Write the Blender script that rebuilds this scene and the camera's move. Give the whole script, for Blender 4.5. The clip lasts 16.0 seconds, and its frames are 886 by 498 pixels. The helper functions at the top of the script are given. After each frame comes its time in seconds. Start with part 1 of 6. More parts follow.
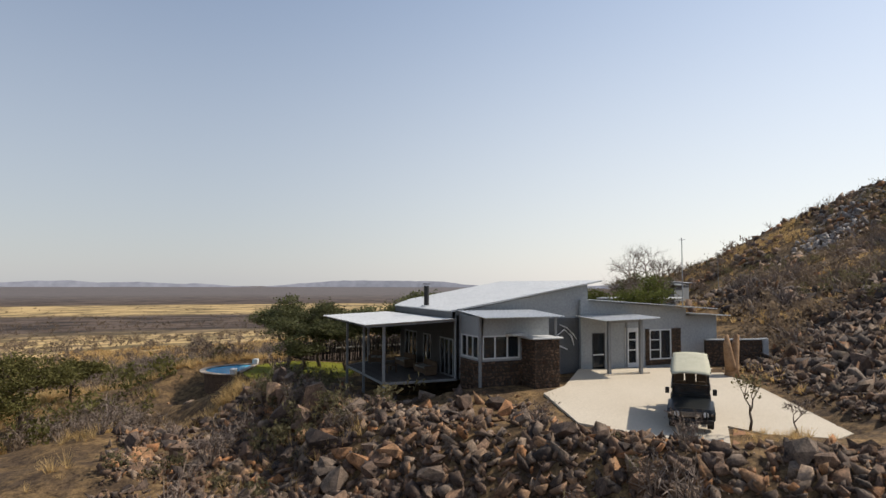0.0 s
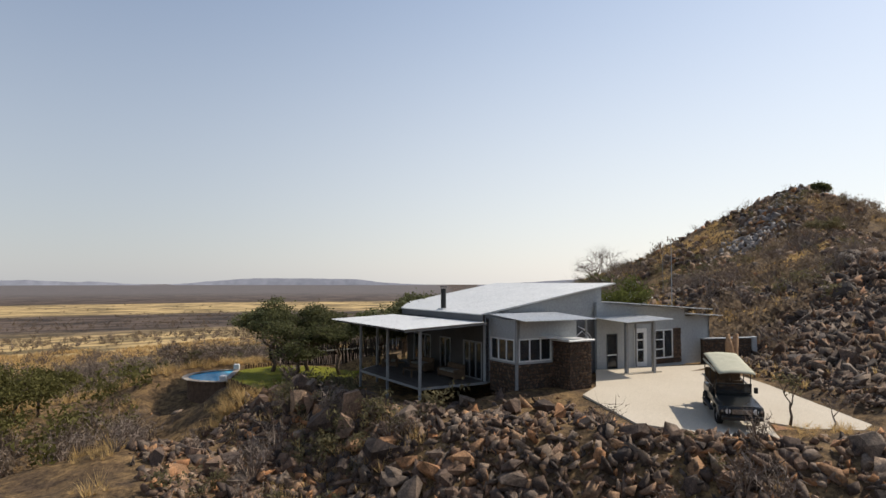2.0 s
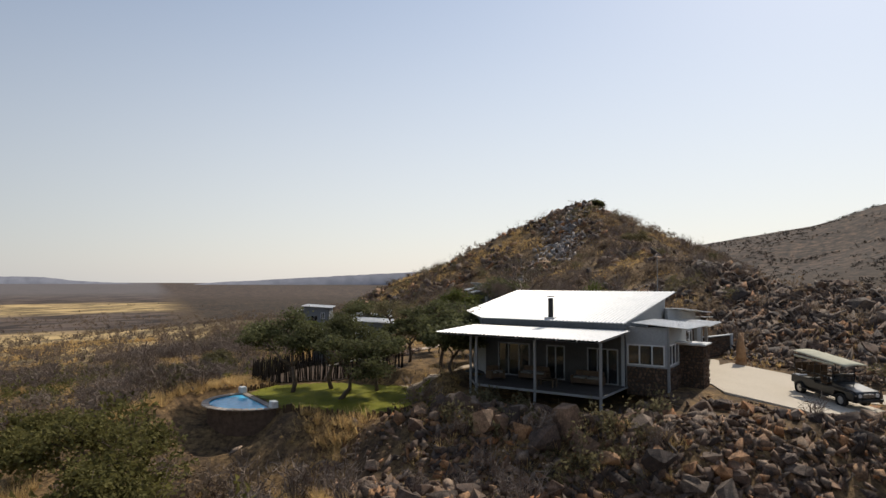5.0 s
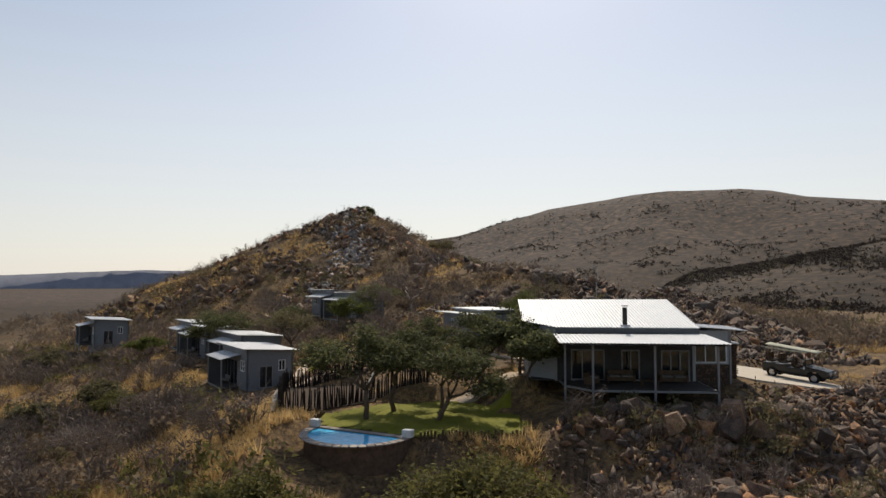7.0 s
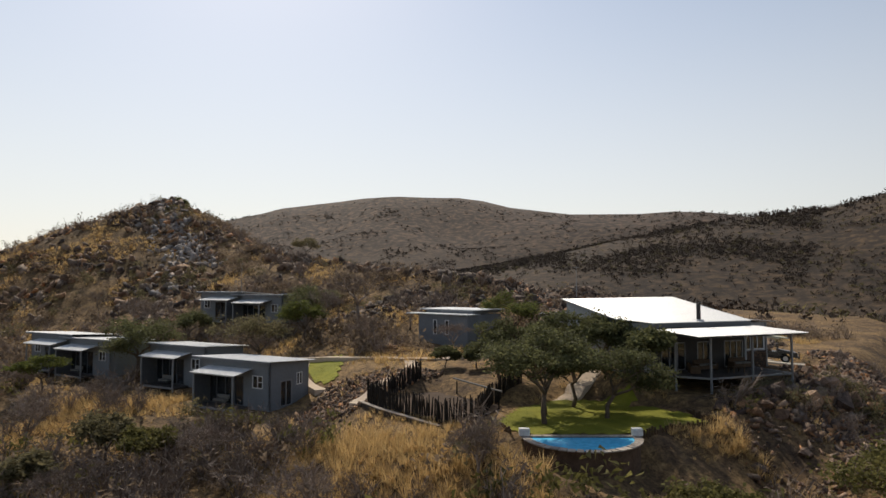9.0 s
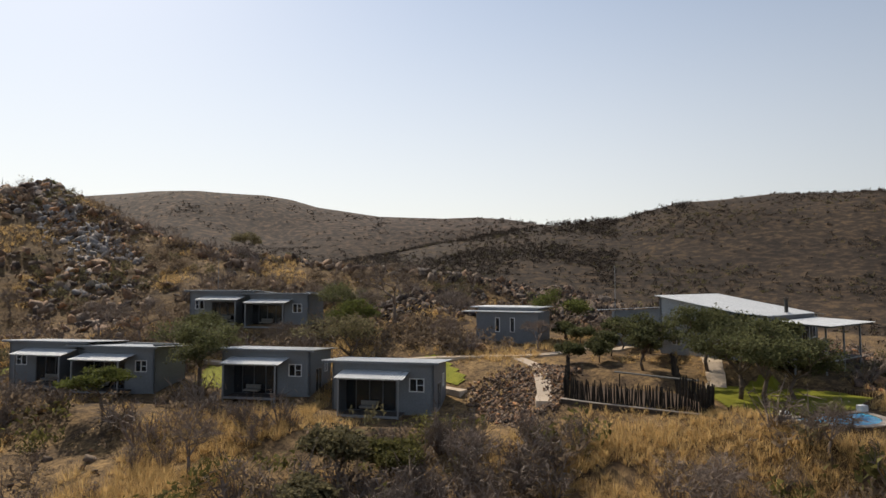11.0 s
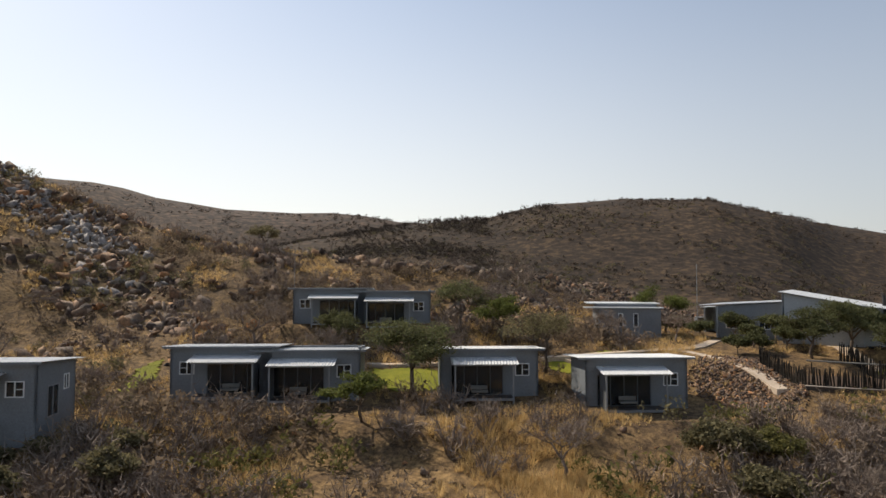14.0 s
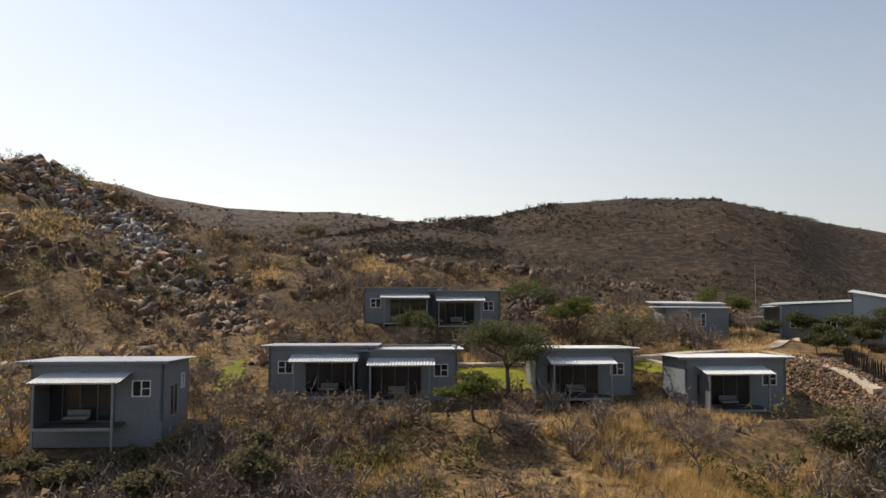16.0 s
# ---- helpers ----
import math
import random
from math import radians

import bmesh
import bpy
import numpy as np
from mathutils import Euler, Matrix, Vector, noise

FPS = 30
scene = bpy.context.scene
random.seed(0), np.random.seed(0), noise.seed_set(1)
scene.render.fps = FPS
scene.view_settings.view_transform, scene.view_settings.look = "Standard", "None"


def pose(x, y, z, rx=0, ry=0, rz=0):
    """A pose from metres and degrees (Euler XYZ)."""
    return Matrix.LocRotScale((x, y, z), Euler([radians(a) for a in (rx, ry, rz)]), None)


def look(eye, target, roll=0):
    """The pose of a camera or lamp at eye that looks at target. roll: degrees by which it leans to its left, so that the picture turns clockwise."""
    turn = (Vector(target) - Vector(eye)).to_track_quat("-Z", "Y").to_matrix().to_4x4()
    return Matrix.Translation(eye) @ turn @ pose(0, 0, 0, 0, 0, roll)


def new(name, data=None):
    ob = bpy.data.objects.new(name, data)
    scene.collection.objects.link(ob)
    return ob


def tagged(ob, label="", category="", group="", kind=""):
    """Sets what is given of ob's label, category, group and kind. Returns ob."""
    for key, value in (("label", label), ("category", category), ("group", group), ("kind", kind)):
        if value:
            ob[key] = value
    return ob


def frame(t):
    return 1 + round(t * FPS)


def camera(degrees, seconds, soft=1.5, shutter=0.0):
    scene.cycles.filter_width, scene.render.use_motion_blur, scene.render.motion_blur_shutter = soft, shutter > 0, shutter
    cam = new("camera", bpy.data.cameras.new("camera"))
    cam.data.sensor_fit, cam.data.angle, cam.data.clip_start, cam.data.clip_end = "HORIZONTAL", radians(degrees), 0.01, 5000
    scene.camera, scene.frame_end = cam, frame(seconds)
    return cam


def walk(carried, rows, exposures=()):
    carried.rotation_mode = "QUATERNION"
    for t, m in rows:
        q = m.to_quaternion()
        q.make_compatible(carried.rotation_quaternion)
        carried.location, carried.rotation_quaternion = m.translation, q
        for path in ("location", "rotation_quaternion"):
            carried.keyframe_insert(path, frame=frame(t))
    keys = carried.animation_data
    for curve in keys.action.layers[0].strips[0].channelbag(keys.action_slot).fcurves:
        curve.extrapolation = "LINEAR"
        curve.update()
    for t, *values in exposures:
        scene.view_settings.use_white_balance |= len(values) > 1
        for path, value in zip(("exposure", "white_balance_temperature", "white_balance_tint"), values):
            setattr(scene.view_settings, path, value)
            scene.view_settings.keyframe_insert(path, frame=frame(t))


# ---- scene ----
cam = camera(70.3, 16.0)
PATH = [
    (0, (33.032, -10.373, 5.426), (31.19, -9.601, 5.534), 0.2),
    (1, (31.607, -13.265, 5.572), (29.821, -12.369, 5.677), 0.1),
    (1.5, (30.801, -14.742, 5.676), (29.047, -13.786, 5.778), 0.1),
    (2, (29.912, -16.225, 5.743), (28.192, -15.21, 5.844), 0.1),
    (3, (27.96, -19.181, 5.869), (26.31, -18.055, 5.97), 0.1),
    (3.5, (26.891, -20.624, 5.883), (25.277, -19.447, 5.985), 0.1),
    (4, (23.881, -24.13, 6.012), (22.367, -22.827, 6.112), 0.1),
    (4.5, (18.612, -29.132, 6.249), (17.27, -27.652, 6.346), 0.1),
    (7, (-14.572, -42.411, 6.999), (-14.729, -40.42, 7.107), 0.1),
    (7.5, (-21.777, -42.376, 7.287), (-21.713, -40.379, 7.39), -0.1),
    (8, (-28.956, -41.475, 7.364), (-28.657, -39.5, 7.468), -0.0),
    (8.2, (-31.916, -40.69, 7.304), (-31.523, -38.731, 7.409), 0.0),
    (10.3, (-59.108, -27.854, 6.65), (-58.035, -26.17, 6.764), -0.0),
    (10.5, (-61.754, -26.157, 6.631), (-60.625, -24.51, 6.745), 0.1),
    (11, (-67.67, -21.809, 6.621), (-66.42, -20.252, 6.734), 0.0),
    (11.5, (-73.202, -17.068, 6.529), (-71.842, -15.606, 6.641), 0.1),
    (12, (-78.514, -12.17, 6.425), (-77.061, -10.8, 6.539), 0.1),
    (12.5, (-83.536, -6.628, 6.468), (-81.994, -5.361, 6.577), 0.0),
    (13, (-87.605, -1.56, 6.581), (-86.008, -0.361, 6.686), 0.1),
    (13.5, (-88.865, 0.052, 6.652), (-87.266, 1.248, 6.756), 0.1),
    (14, (-90.052, 1.588, 6.711), (-88.454, 2.786, 6.813), 0.0),
    (14.5, (-91.364, 3.248, 6.727), (-89.765, 4.444, 6.829), 0.0),
    (15, (-92.554, 4.855, 6.75), (-90.954, 6.05, 6.85), 0.1),
    (15.5, (-93.703, 6.454, 6.684), (-92.102, 7.648, 6.786), 0.1),
    (16, (-95.087, 8.09, 6.754), (-93.484, 9.281, 6.853), 0.1),
]
walk(cam, [(t, look(eye, target, roll)) for t, eye, target, roll in PATH], exposures=[(0, 0.0, 6600, 10), (3.0, 0.0, 6600, 10), (4.5, -0.14, 6650, 10), (7.5, -0.24, 6800, 10), (11, -0.04, 6900, 10), (16, 0.10, 6900, 10)])

# ---- world, sun, exposure ----
SUN_AZ, SUN_EL = 3.0, 44.0
world = bpy.data.worlds.new("sky")
scene.world = world
world.use_nodes = True
wn = world.node_tree
sky = wn.nodes.new("ShaderNodeTexSky")
sky.sky_type = 'NISHITA'
sky.sun_disc = False
sky.sun_elevation = radians(SUN_EL)
sky.sun_rotation = radians(SUN_AZ)
sky.altitude = 1400
sky.air_density, sky.dust_density, sky.ozone_density = 1.25, 1.7, 0.7
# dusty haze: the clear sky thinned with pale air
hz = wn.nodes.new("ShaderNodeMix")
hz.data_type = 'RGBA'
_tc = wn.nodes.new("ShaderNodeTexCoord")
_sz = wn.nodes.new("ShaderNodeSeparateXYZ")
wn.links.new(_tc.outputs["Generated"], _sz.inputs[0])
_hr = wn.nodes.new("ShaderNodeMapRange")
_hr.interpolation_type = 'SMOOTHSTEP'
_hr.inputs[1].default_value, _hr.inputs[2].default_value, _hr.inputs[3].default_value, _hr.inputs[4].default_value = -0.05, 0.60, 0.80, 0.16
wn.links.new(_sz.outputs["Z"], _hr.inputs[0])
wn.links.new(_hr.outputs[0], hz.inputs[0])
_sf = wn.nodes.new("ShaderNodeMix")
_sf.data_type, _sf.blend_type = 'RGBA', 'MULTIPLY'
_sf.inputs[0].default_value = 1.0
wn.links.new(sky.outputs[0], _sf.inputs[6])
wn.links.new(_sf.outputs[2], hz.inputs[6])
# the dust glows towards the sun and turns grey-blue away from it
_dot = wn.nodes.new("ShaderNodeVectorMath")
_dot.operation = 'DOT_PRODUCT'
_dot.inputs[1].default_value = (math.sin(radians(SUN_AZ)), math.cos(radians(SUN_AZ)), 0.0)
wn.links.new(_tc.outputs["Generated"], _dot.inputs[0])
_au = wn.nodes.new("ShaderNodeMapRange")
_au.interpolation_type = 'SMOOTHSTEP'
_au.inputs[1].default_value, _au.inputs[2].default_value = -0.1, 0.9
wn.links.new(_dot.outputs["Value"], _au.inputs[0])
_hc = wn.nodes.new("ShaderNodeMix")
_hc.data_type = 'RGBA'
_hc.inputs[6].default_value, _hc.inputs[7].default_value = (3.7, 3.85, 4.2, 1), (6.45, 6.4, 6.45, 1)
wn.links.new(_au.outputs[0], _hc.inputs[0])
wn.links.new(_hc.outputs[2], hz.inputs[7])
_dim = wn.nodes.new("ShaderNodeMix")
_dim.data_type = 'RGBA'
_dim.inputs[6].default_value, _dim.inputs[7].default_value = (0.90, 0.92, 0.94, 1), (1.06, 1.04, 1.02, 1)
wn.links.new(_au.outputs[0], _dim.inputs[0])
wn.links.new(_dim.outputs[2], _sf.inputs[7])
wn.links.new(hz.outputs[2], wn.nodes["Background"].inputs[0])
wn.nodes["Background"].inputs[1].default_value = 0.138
sun = new("sun", bpy.data.lights.new("sun", 'SUN'))
sun.data.energy, sun.data.angle, sun.data.color = 4.6, radians(0.6), (1.0, 0.93, 0.82)
_a, _e = radians(SUN_AZ), radians(SUN_EL)
sun.matrix_world = look((0, 0, 60), (-math.sin(_a) * math.cos(_e), -math.cos(_a) * math.cos(_e), 60 - math.sin(_e)))
rng = np.random.default_rng(7)


# ---- materials ----
def nodes_of(name):
    m = bpy.data.materials.new(name)
    m.use_nodes = True
    nt = m.node_tree
    return m, nt, nt.nodes["Principled BSDF"]


def noise_node(nt, vec, scale, detail=6, rough=0.6):
    n = nt.nodes.new("ShaderNodeTexNoise")
    n.inputs["Scale"].default_value, n.inputs["Detail"].default_value, n.inputs["Roughness"].default_value = scale, detail, rough
    nt.links.new(vec, n.inputs["Vector"])
    return n.outputs["Fac"]


def ramp(nt, fac, stops):
    r = nt.nodes.new("ShaderNodeValToRGB")
    e = r.color_ramp.elements
    while len(e) < len(stops):
        e.new(0.5)
    for k, (p, c) in zip(e, stops):
        k.position, k.color = p, (*c, 1)
    nt.links.new(fac, r.inputs[0])
    return r.outputs[0]


def mixc(nt, fac, a, b, mode='MIX'):
    m = nt.nodes.new("ShaderNodeMix")
    m.data_type, m.blend_type = 'RGBA', mode
    for sock, v in ((m.inputs[0], fac), (m.inputs[6], a), (m.inputs[7], b)):
        if isinstance(v, (int, float)):
            sock.default_value = v
        elif isinstance(v, tuple):
            sock.default_value = (*v, 1)
        else:
            nt.links.new(v, sock)
    return m.outputs[2]


def bump_of(nt, bsdf, fac, strength, dist):
    b = nt.nodes.new("ShaderNodeBump")
    b.inputs["Strength"].default_value, b.inputs["Distance"].default_value = strength, dist
    nt.links.new(fac, b.inputs["Height"])
    nt.links.new(b.outputs[0], bsdf.inputs["Normal"])


def mat(name, c1, c2, scale=3.0, rough=0.8, metal=0.0, bump=0.3, dist=0.01, fine=None, vary=0.0, island=0.0, thin=0.0):
    """A surface of two tones at a coarse and a fine scale, with relief; vary: per object, island: per piece; thin: share of light let through."""
    m, nt, b = nodes_of(name)
    tc = nt.nodes.new("ShaderNodeTexCoord").outputs["Object"]
    big = noise_node(nt, tc, scale)
    small = noise_node(nt, tc, fine or scale * 9, 4)
    col = ramp(nt, big, [(0.32, c1), (0.68, c2)])
    col = mixc(nt, 0.35, col, ramp(nt, small, [(0.3, tuple(0.55 * v for v in c1)), (0.7, tuple(min(1, 1.25 * v) for v in c2))]))
    for amount, src in ((vary, "ShaderNodeObjectInfo"), (island, "ShaderNodeNewGeometry")):
        if amount:
            o = nt.nodes.new(src)
            rnd = o.outputs["Random"] if src == "ShaderNodeObjectInfo" else o.outputs["Random Per Island"]
            col = mixc(nt, 1.0, col, ramp(nt, rnd, [(0.0, (1 - amount,) * 3), (1.0, (1.0, 1.0, 1.0))]), 'MULTIPLY')
    nt.links.new(col, b.inputs["Base Color"])
    b.inputs["Roughness"].default_value, b.inputs["Metallic"].default_value = rough, metal
    b.inputs["Specular IOR Level"].default_value = 0.12 if rough >= 0.7 else 0.5
    if bump:
        bump_of(nt, b, small, bump, dist)
    if thin:
        tr, mx = nt.nodes.new("ShaderNodeBsdfTranslucent"), nt.nodes.new("ShaderNodeMixShader")
        mx.inputs[0].default_value = thin
        nt.links.new(col, tr.inputs[0])
        nt.links.new(b.outputs[0], mx.inputs[1])
        nt.links.new(tr.outputs[0], mx.inputs[2])
        nt.links.new(mx.outputs[0], nt.nodes["Material Output"].inputs[0])
    return m


M_ROOF = mat("roof_sheet", (0.54, 0.55, 0.55), (0.63, 0.63, 0.62), 0.6, 0.45, 0.0, 0.05)
M_WALL = mat("grey_cladding", (0.30, 0.32, 0.33), (0.36, 0.375, 0.385), 0.8, 0.6, 0, 0.08)
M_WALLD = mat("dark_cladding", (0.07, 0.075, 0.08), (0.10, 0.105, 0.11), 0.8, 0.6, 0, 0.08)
M_CABIN = mat("cabin_cladding", (0.14, 0.153, 0.165), (0.175, 0.19, 0.205), 0.8, 0.6, 0, 0.08)
M_TRIM = mat("white_frame", (0.62, 0.63, 0.63), (0.72, 0.72, 0.71), 2, 0.45, 0, 0.05)
M_POST = mat("grey_steel_post", (0.20, 0.205, 0.21), (0.27, 0.275, 0.28), 2, 0.5, 0.2, 0.05)
M_DECK = mat("deck_boards", (0.075, 0.068, 0.062), (0.12, 0.105, 0.095), 2, 0.75, 0, 0.3, vary=0.3)
M_STONE = mat("brown_stone", (0.12, 0.075, 0.05), (0.30, 0.20, 0.14), 2.5, 0.9, 0, 0.6, 0.02, vary=0.55, island=0.5)
M_MORTAR = mat("mortar", (0.05, 0.04, 0.033), (0.085, 0.068, 0.055), 4, 0.95)
M_CONC = mat("pale_concrete", (0.50, 0.43, 0.335), (0.57, 0.50, 0.40), 0.25, 0.9, 0, 0.12, 0.01, 14)
M_BLACK = mat("black_pipe", (0.012, 0.012, 0.012), (0.025, 0.024, 0.023), 3, 0.5, 0.3, 0.1)
# well below the cladding's tone: veranda shade is put into this colour
M_INNER = mat("inner_shade_dark", (0.05, 0.048, 0.046), (0.075, 0.072, 0.068), 1, 0.8)
M_FABRIC = mat("pale_cushion", (0.15, 0.143, 0.127), (0.21, 0.20, 0.18), 5, 0.95)
M_WOODD = mat("dark_wood", (0.06, 0.04, 0.025), (0.12, 0.08, 0.05), 3, 0.7)
def rock_material(name, k, grey=0.0):
    m, nt, b = nodes_of(name)
    tc = nt.nodes.new("ShaderNodeTexCoord").outputs["Object"]
    add, fr = nt.nodes.new("ShaderNodeMath"), nt.nodes.new("ShaderNodeMath")
    fr.operation = 'FRACT'
    nt.links.new(nt.nodes.new("ShaderNodeNewGeometry").outputs["Random Per Island"], add.inputs[0])
    nt.links.new(nt.nodes.new("ShaderNodeObjectInfo").outputs["Random"], add.inputs[1])
    nt.links.new(add.outputs[0], fr.inputs[0])
    tones = [(0.0, (0.045, 0.033, 0.027)), (0.25, (0.10, 0.068, 0.05)), (0.45, (0.19, 0.115, 0.07)), (0.62, (0.125, 0.095, 0.073)), (0.80, (0.22, 0.165, 0.12)), (0.90, (0.27, 0.16, 0.085)), (1.0, (0.29, 0.135, 0.055))]
    col = ramp(nt, fr.outputs[0], [(p, tuple(k * (v * (1 - grey) + grey * (0.10 + 0.5 * c[1])) for v in c)) for p, c in tones])
    n1, n2 = noise_node(nt, tc, 1.3, 8, 0.7), noise_node(nt, tc, 11, 6, 0.7)
    col = mixc(nt, 0.55, col, mixc(nt, 1.0, col, ramp(nt, n1, [(0.38, (0.22, 0.20, 0.19)), (0.62, (1.9, 1.8, 1.7))]), 'MULTIPLY'))
    col = mixc(nt, 0.6, col, mixc(nt, 1.0, col, ramp(nt, n2, [(0.35, (0.4, 0.38, 0.36)), (0.62, (1.4, 1.35, 1.3))]), 'MULTIPLY'))
    nt.links.new(col, b.inputs["Base Color"])
    b.inputs["Roughness"].default_value = 0.92
    bump_of(nt, b, n2, 0.9, 0.05)
    return m


M_ROCK = rock_material("rubble_rock", 1.08, 0.0)
M_ROCKL = rock_material("pale_outcrop_rock", 1.7, 0.8)
M_ROCKD = rock_material("dark_rubble_rock", 0.8, 0.1)
M_POLE = mat("weathered_poles", (0.028, 0.023, 0.019), (0.085, 0.072, 0.06), 4, 0.9, 0, 0.4, vary=0.5, island=0.5)
M_BARK = mat("bark", (0.07, 0.05, 0.035), (0.17, 0.13, 0.10), 6, 0.95, 0, 0.8, 0.02)
M_TWIG = mat("grey_twigs", (0.25, 0.19, 0.150), (0.42, 0.33, 0.265), 1.5, 0.95, 0, 0, island=0.4, vary=0.4)
M_STRAW = mat("dry_grass", (0.58, 0.385, 0.165), (0.82, 0.575, 0.265), 0.25, 0.9, 0, 0, island=0.42, thin=0.5)
M_LEAF = mat("acacia_leaf", (0.115, 0.125, 0.052), (0.25, 0.25, 0.115), 0.5, 0.7, 0, 0, island=0.6, vary=0.3, thin=0.45)
M_LEAFY = mat("yellow_green_leaf", (0.10, 0.118, 0.03), (0.18, 0.195, 0.055), 0.5, 0.7, 0, 0, island=0.5, thin=0.45)
M_LEAFD = mat("dull_bush_leaf", (0.155, 0.135, 0.068), (0.28, 0.24, 0.13), 0.4, 0.8, 0, 0, island=0.6, thin=0.45)
M_OLIVE = mat("olive_leaf", (0.13, 0.122, 0.040), (0.24, 0.215, 0.075), 0.5, 0.8, 0, 0, island=0.6, thin=0.4)
M_LAWN = mat("lawn_grass", (0.145, 0.160, 0.018), (0.30, 0.285, 0.032), 0.7, 0.85, 0, 0.6, 0.03, 30, island=0.35)
M_CANVAS = mat("khaki_canvas", (0.40, 0.385, 0.29), (0.50, 0.48, 0.37), 2, 0.9, 0, 0.2)
M_CARPAINT = mat("dark_green_paint", (0.012, 0.014, 0.014), (0.022, 0.024, 0.024), 3, 0.3, 0, 0.02)
M_RUBBER = mat("black_rubber", (0.02, 0.02, 0.02), (0.035, 0.033, 0.03), 6, 0.85)
M_CHROME = mat("dull_metal", (0.45, 0.45, 0.45), (0.55, 0.55, 0.55), 4, 0.35, 0.8, 0.02)
M_TILE = mat("pool_tile", (0.05, 0.32, 0.55), (0.08, 0.42, 0.66), 3, 0.4, 0, 0)
M_COPING = mat("pool_coping", (0.36, 0.30, 0.25), (0.52, 0.45, 0.38), 3, 0.85, 0, 0.3, vary=0.35)
M_PATH = mat("sandy_path", (0.46, 0.36, 0.265), (0.58, 0.47, 0.36), 1.0, 0.95, 0, 0.3, 0.01)
M_SCRUB = mat("brown_scrub", (0.095, 0.072, 0.055), (0.17, 0.13, 0.098), 0.05, 0.9, 0, 0, island=0.5)
M_DRYLEAF = mat("dry_brown_leaf", (0.18, 0.13, 0.09), (0.31, 0.235, 0.165), 0.3, 0.9, 0, 0, island=0.45, thin=0.5)
M_FARSCRUB = mat("dark_thorn_scrub", (0.070, 0.053, 0.042), (0.125, 0.096, 0.074), 0.05, 0.9, 0, 0, island=0.4)
M_YARD = mat("yard_shade_earth", (0.055, 0.038, 0.028), (0.10, 0.07, 0.05), 1.2, 0.95, 0, 0.6, 0.03)
M_SOIL = mat("red_soil", (0.22, 0.11, 0.06), (0.34, 0.19, 0.11), 1.2, 0.95, 0, 0.6, 0.03)


def glass(name, tint):
    m, nt, b = nodes_of(name)
    b.inputs["Base Color"].default_value = (*tint, 1)
    b.inputs["Roughness"].default_value, b.inputs["Transmission Weight"].default_value, b.inputs["IOR"].default_value = 0.03, 0.55, 1.45
    return m


M_GLASS = glass("window_glass", (0.05, 0.06, 0.07))
M_WATER = mat("pool_water", (0.06, 0.42, 0.70), (0.12, 0.55, 0.82), 0.5, 0.06, 0, 0)
M_WATER.node_tree.nodes["Principled BSDF"].inputs["IOR"].default_value = 1.2
M_WATER.node_tree.nodes["Principled BSDF"].inputs["Specular IOR Level"].default_value = 0.3
_nt = M_WATER.node_tree
bump_of(_nt, _nt.nodes["Principled BSDF"], noise_node(_nt, _nt.nodes.new("ShaderNodeTexCoord").outputs["Object"], 3.0), 0.25, 0.03)

# the ground: dry grass, bare soil, grey thorn scrub; nearer slopes stony
M_GROUND, _nt, _b = nodes_of("dry_savanna_ground")
_geo = _nt.nodes.new("ShaderNodeTexCoord").outputs["Object"]
_n1, _n2, _n3, _n4 = (noise_node(_nt, _geo, s, 8, 0.65) for s in (0.013, 0.09, 0.7, 6.0))
_n5 = noise_node(_nt, _geo, 2.2, 10, 0.85)
_c = ramp(_nt, _n2, [(0.36, (0.075, 0.049, 0.033)), (0.50, (0.17, 0.105, 0.052)), (0.66, (0.40, 0.255, 0.11))])
_c = mixc(_nt, 0.45, _c, ramp(_nt, _n3, [(0.40, (0.055, 0.040, 0.030)), (0.60, (0.36, 0.235, 0.105))]))
_c = mixc(_nt, 1.0, _c, ramp(_nt, _n5, [(0.40, (0.20, 0.18, 0.17)), (0.52, (0.9, 0.88, 0.85)), (0.62, (1.55, 1.5, 1.4))]), 'MULTIPLY')
_c = mixc(_nt, 0.2, _c, ramp(_nt, _n4, [(0.3, (0.025, 0.020, 0.016)), (0.7, (0.18, 0.125, 0.075))]))
# thorn plains far out: bands of dark scrub and pale grass
_map = _nt.nodes.new("ShaderNodeMapping")
_map.inputs["Scale"].default_value = (1.0, 0.45, 1.0)
_map.inputs["Rotation"].default_value = (0, 0, radians(20))
_nt.links.new(_geo, _map.inputs[0])
_w = noise_node(_nt, _map.outputs[0], 0.0055, 7, 0.62)
_w2 = noise_node(_nt, _map.outputs[0], 0.05, 7, 0.7)
_vl = _nt.nodes.new("ShaderNodeVectorMath")
_vl.operation = 'LENGTH'
_nt.links.new(_geo, _vl.inputs[0])
_mr = _nt.nodes.new("ShaderNodeMapRange")
_mr.inputs[1].default_value, _mr.inputs[2].default_value = 75.0, 125.0
_nt.links.new(_vl.outputs["Value"], _mr.inputs[0])
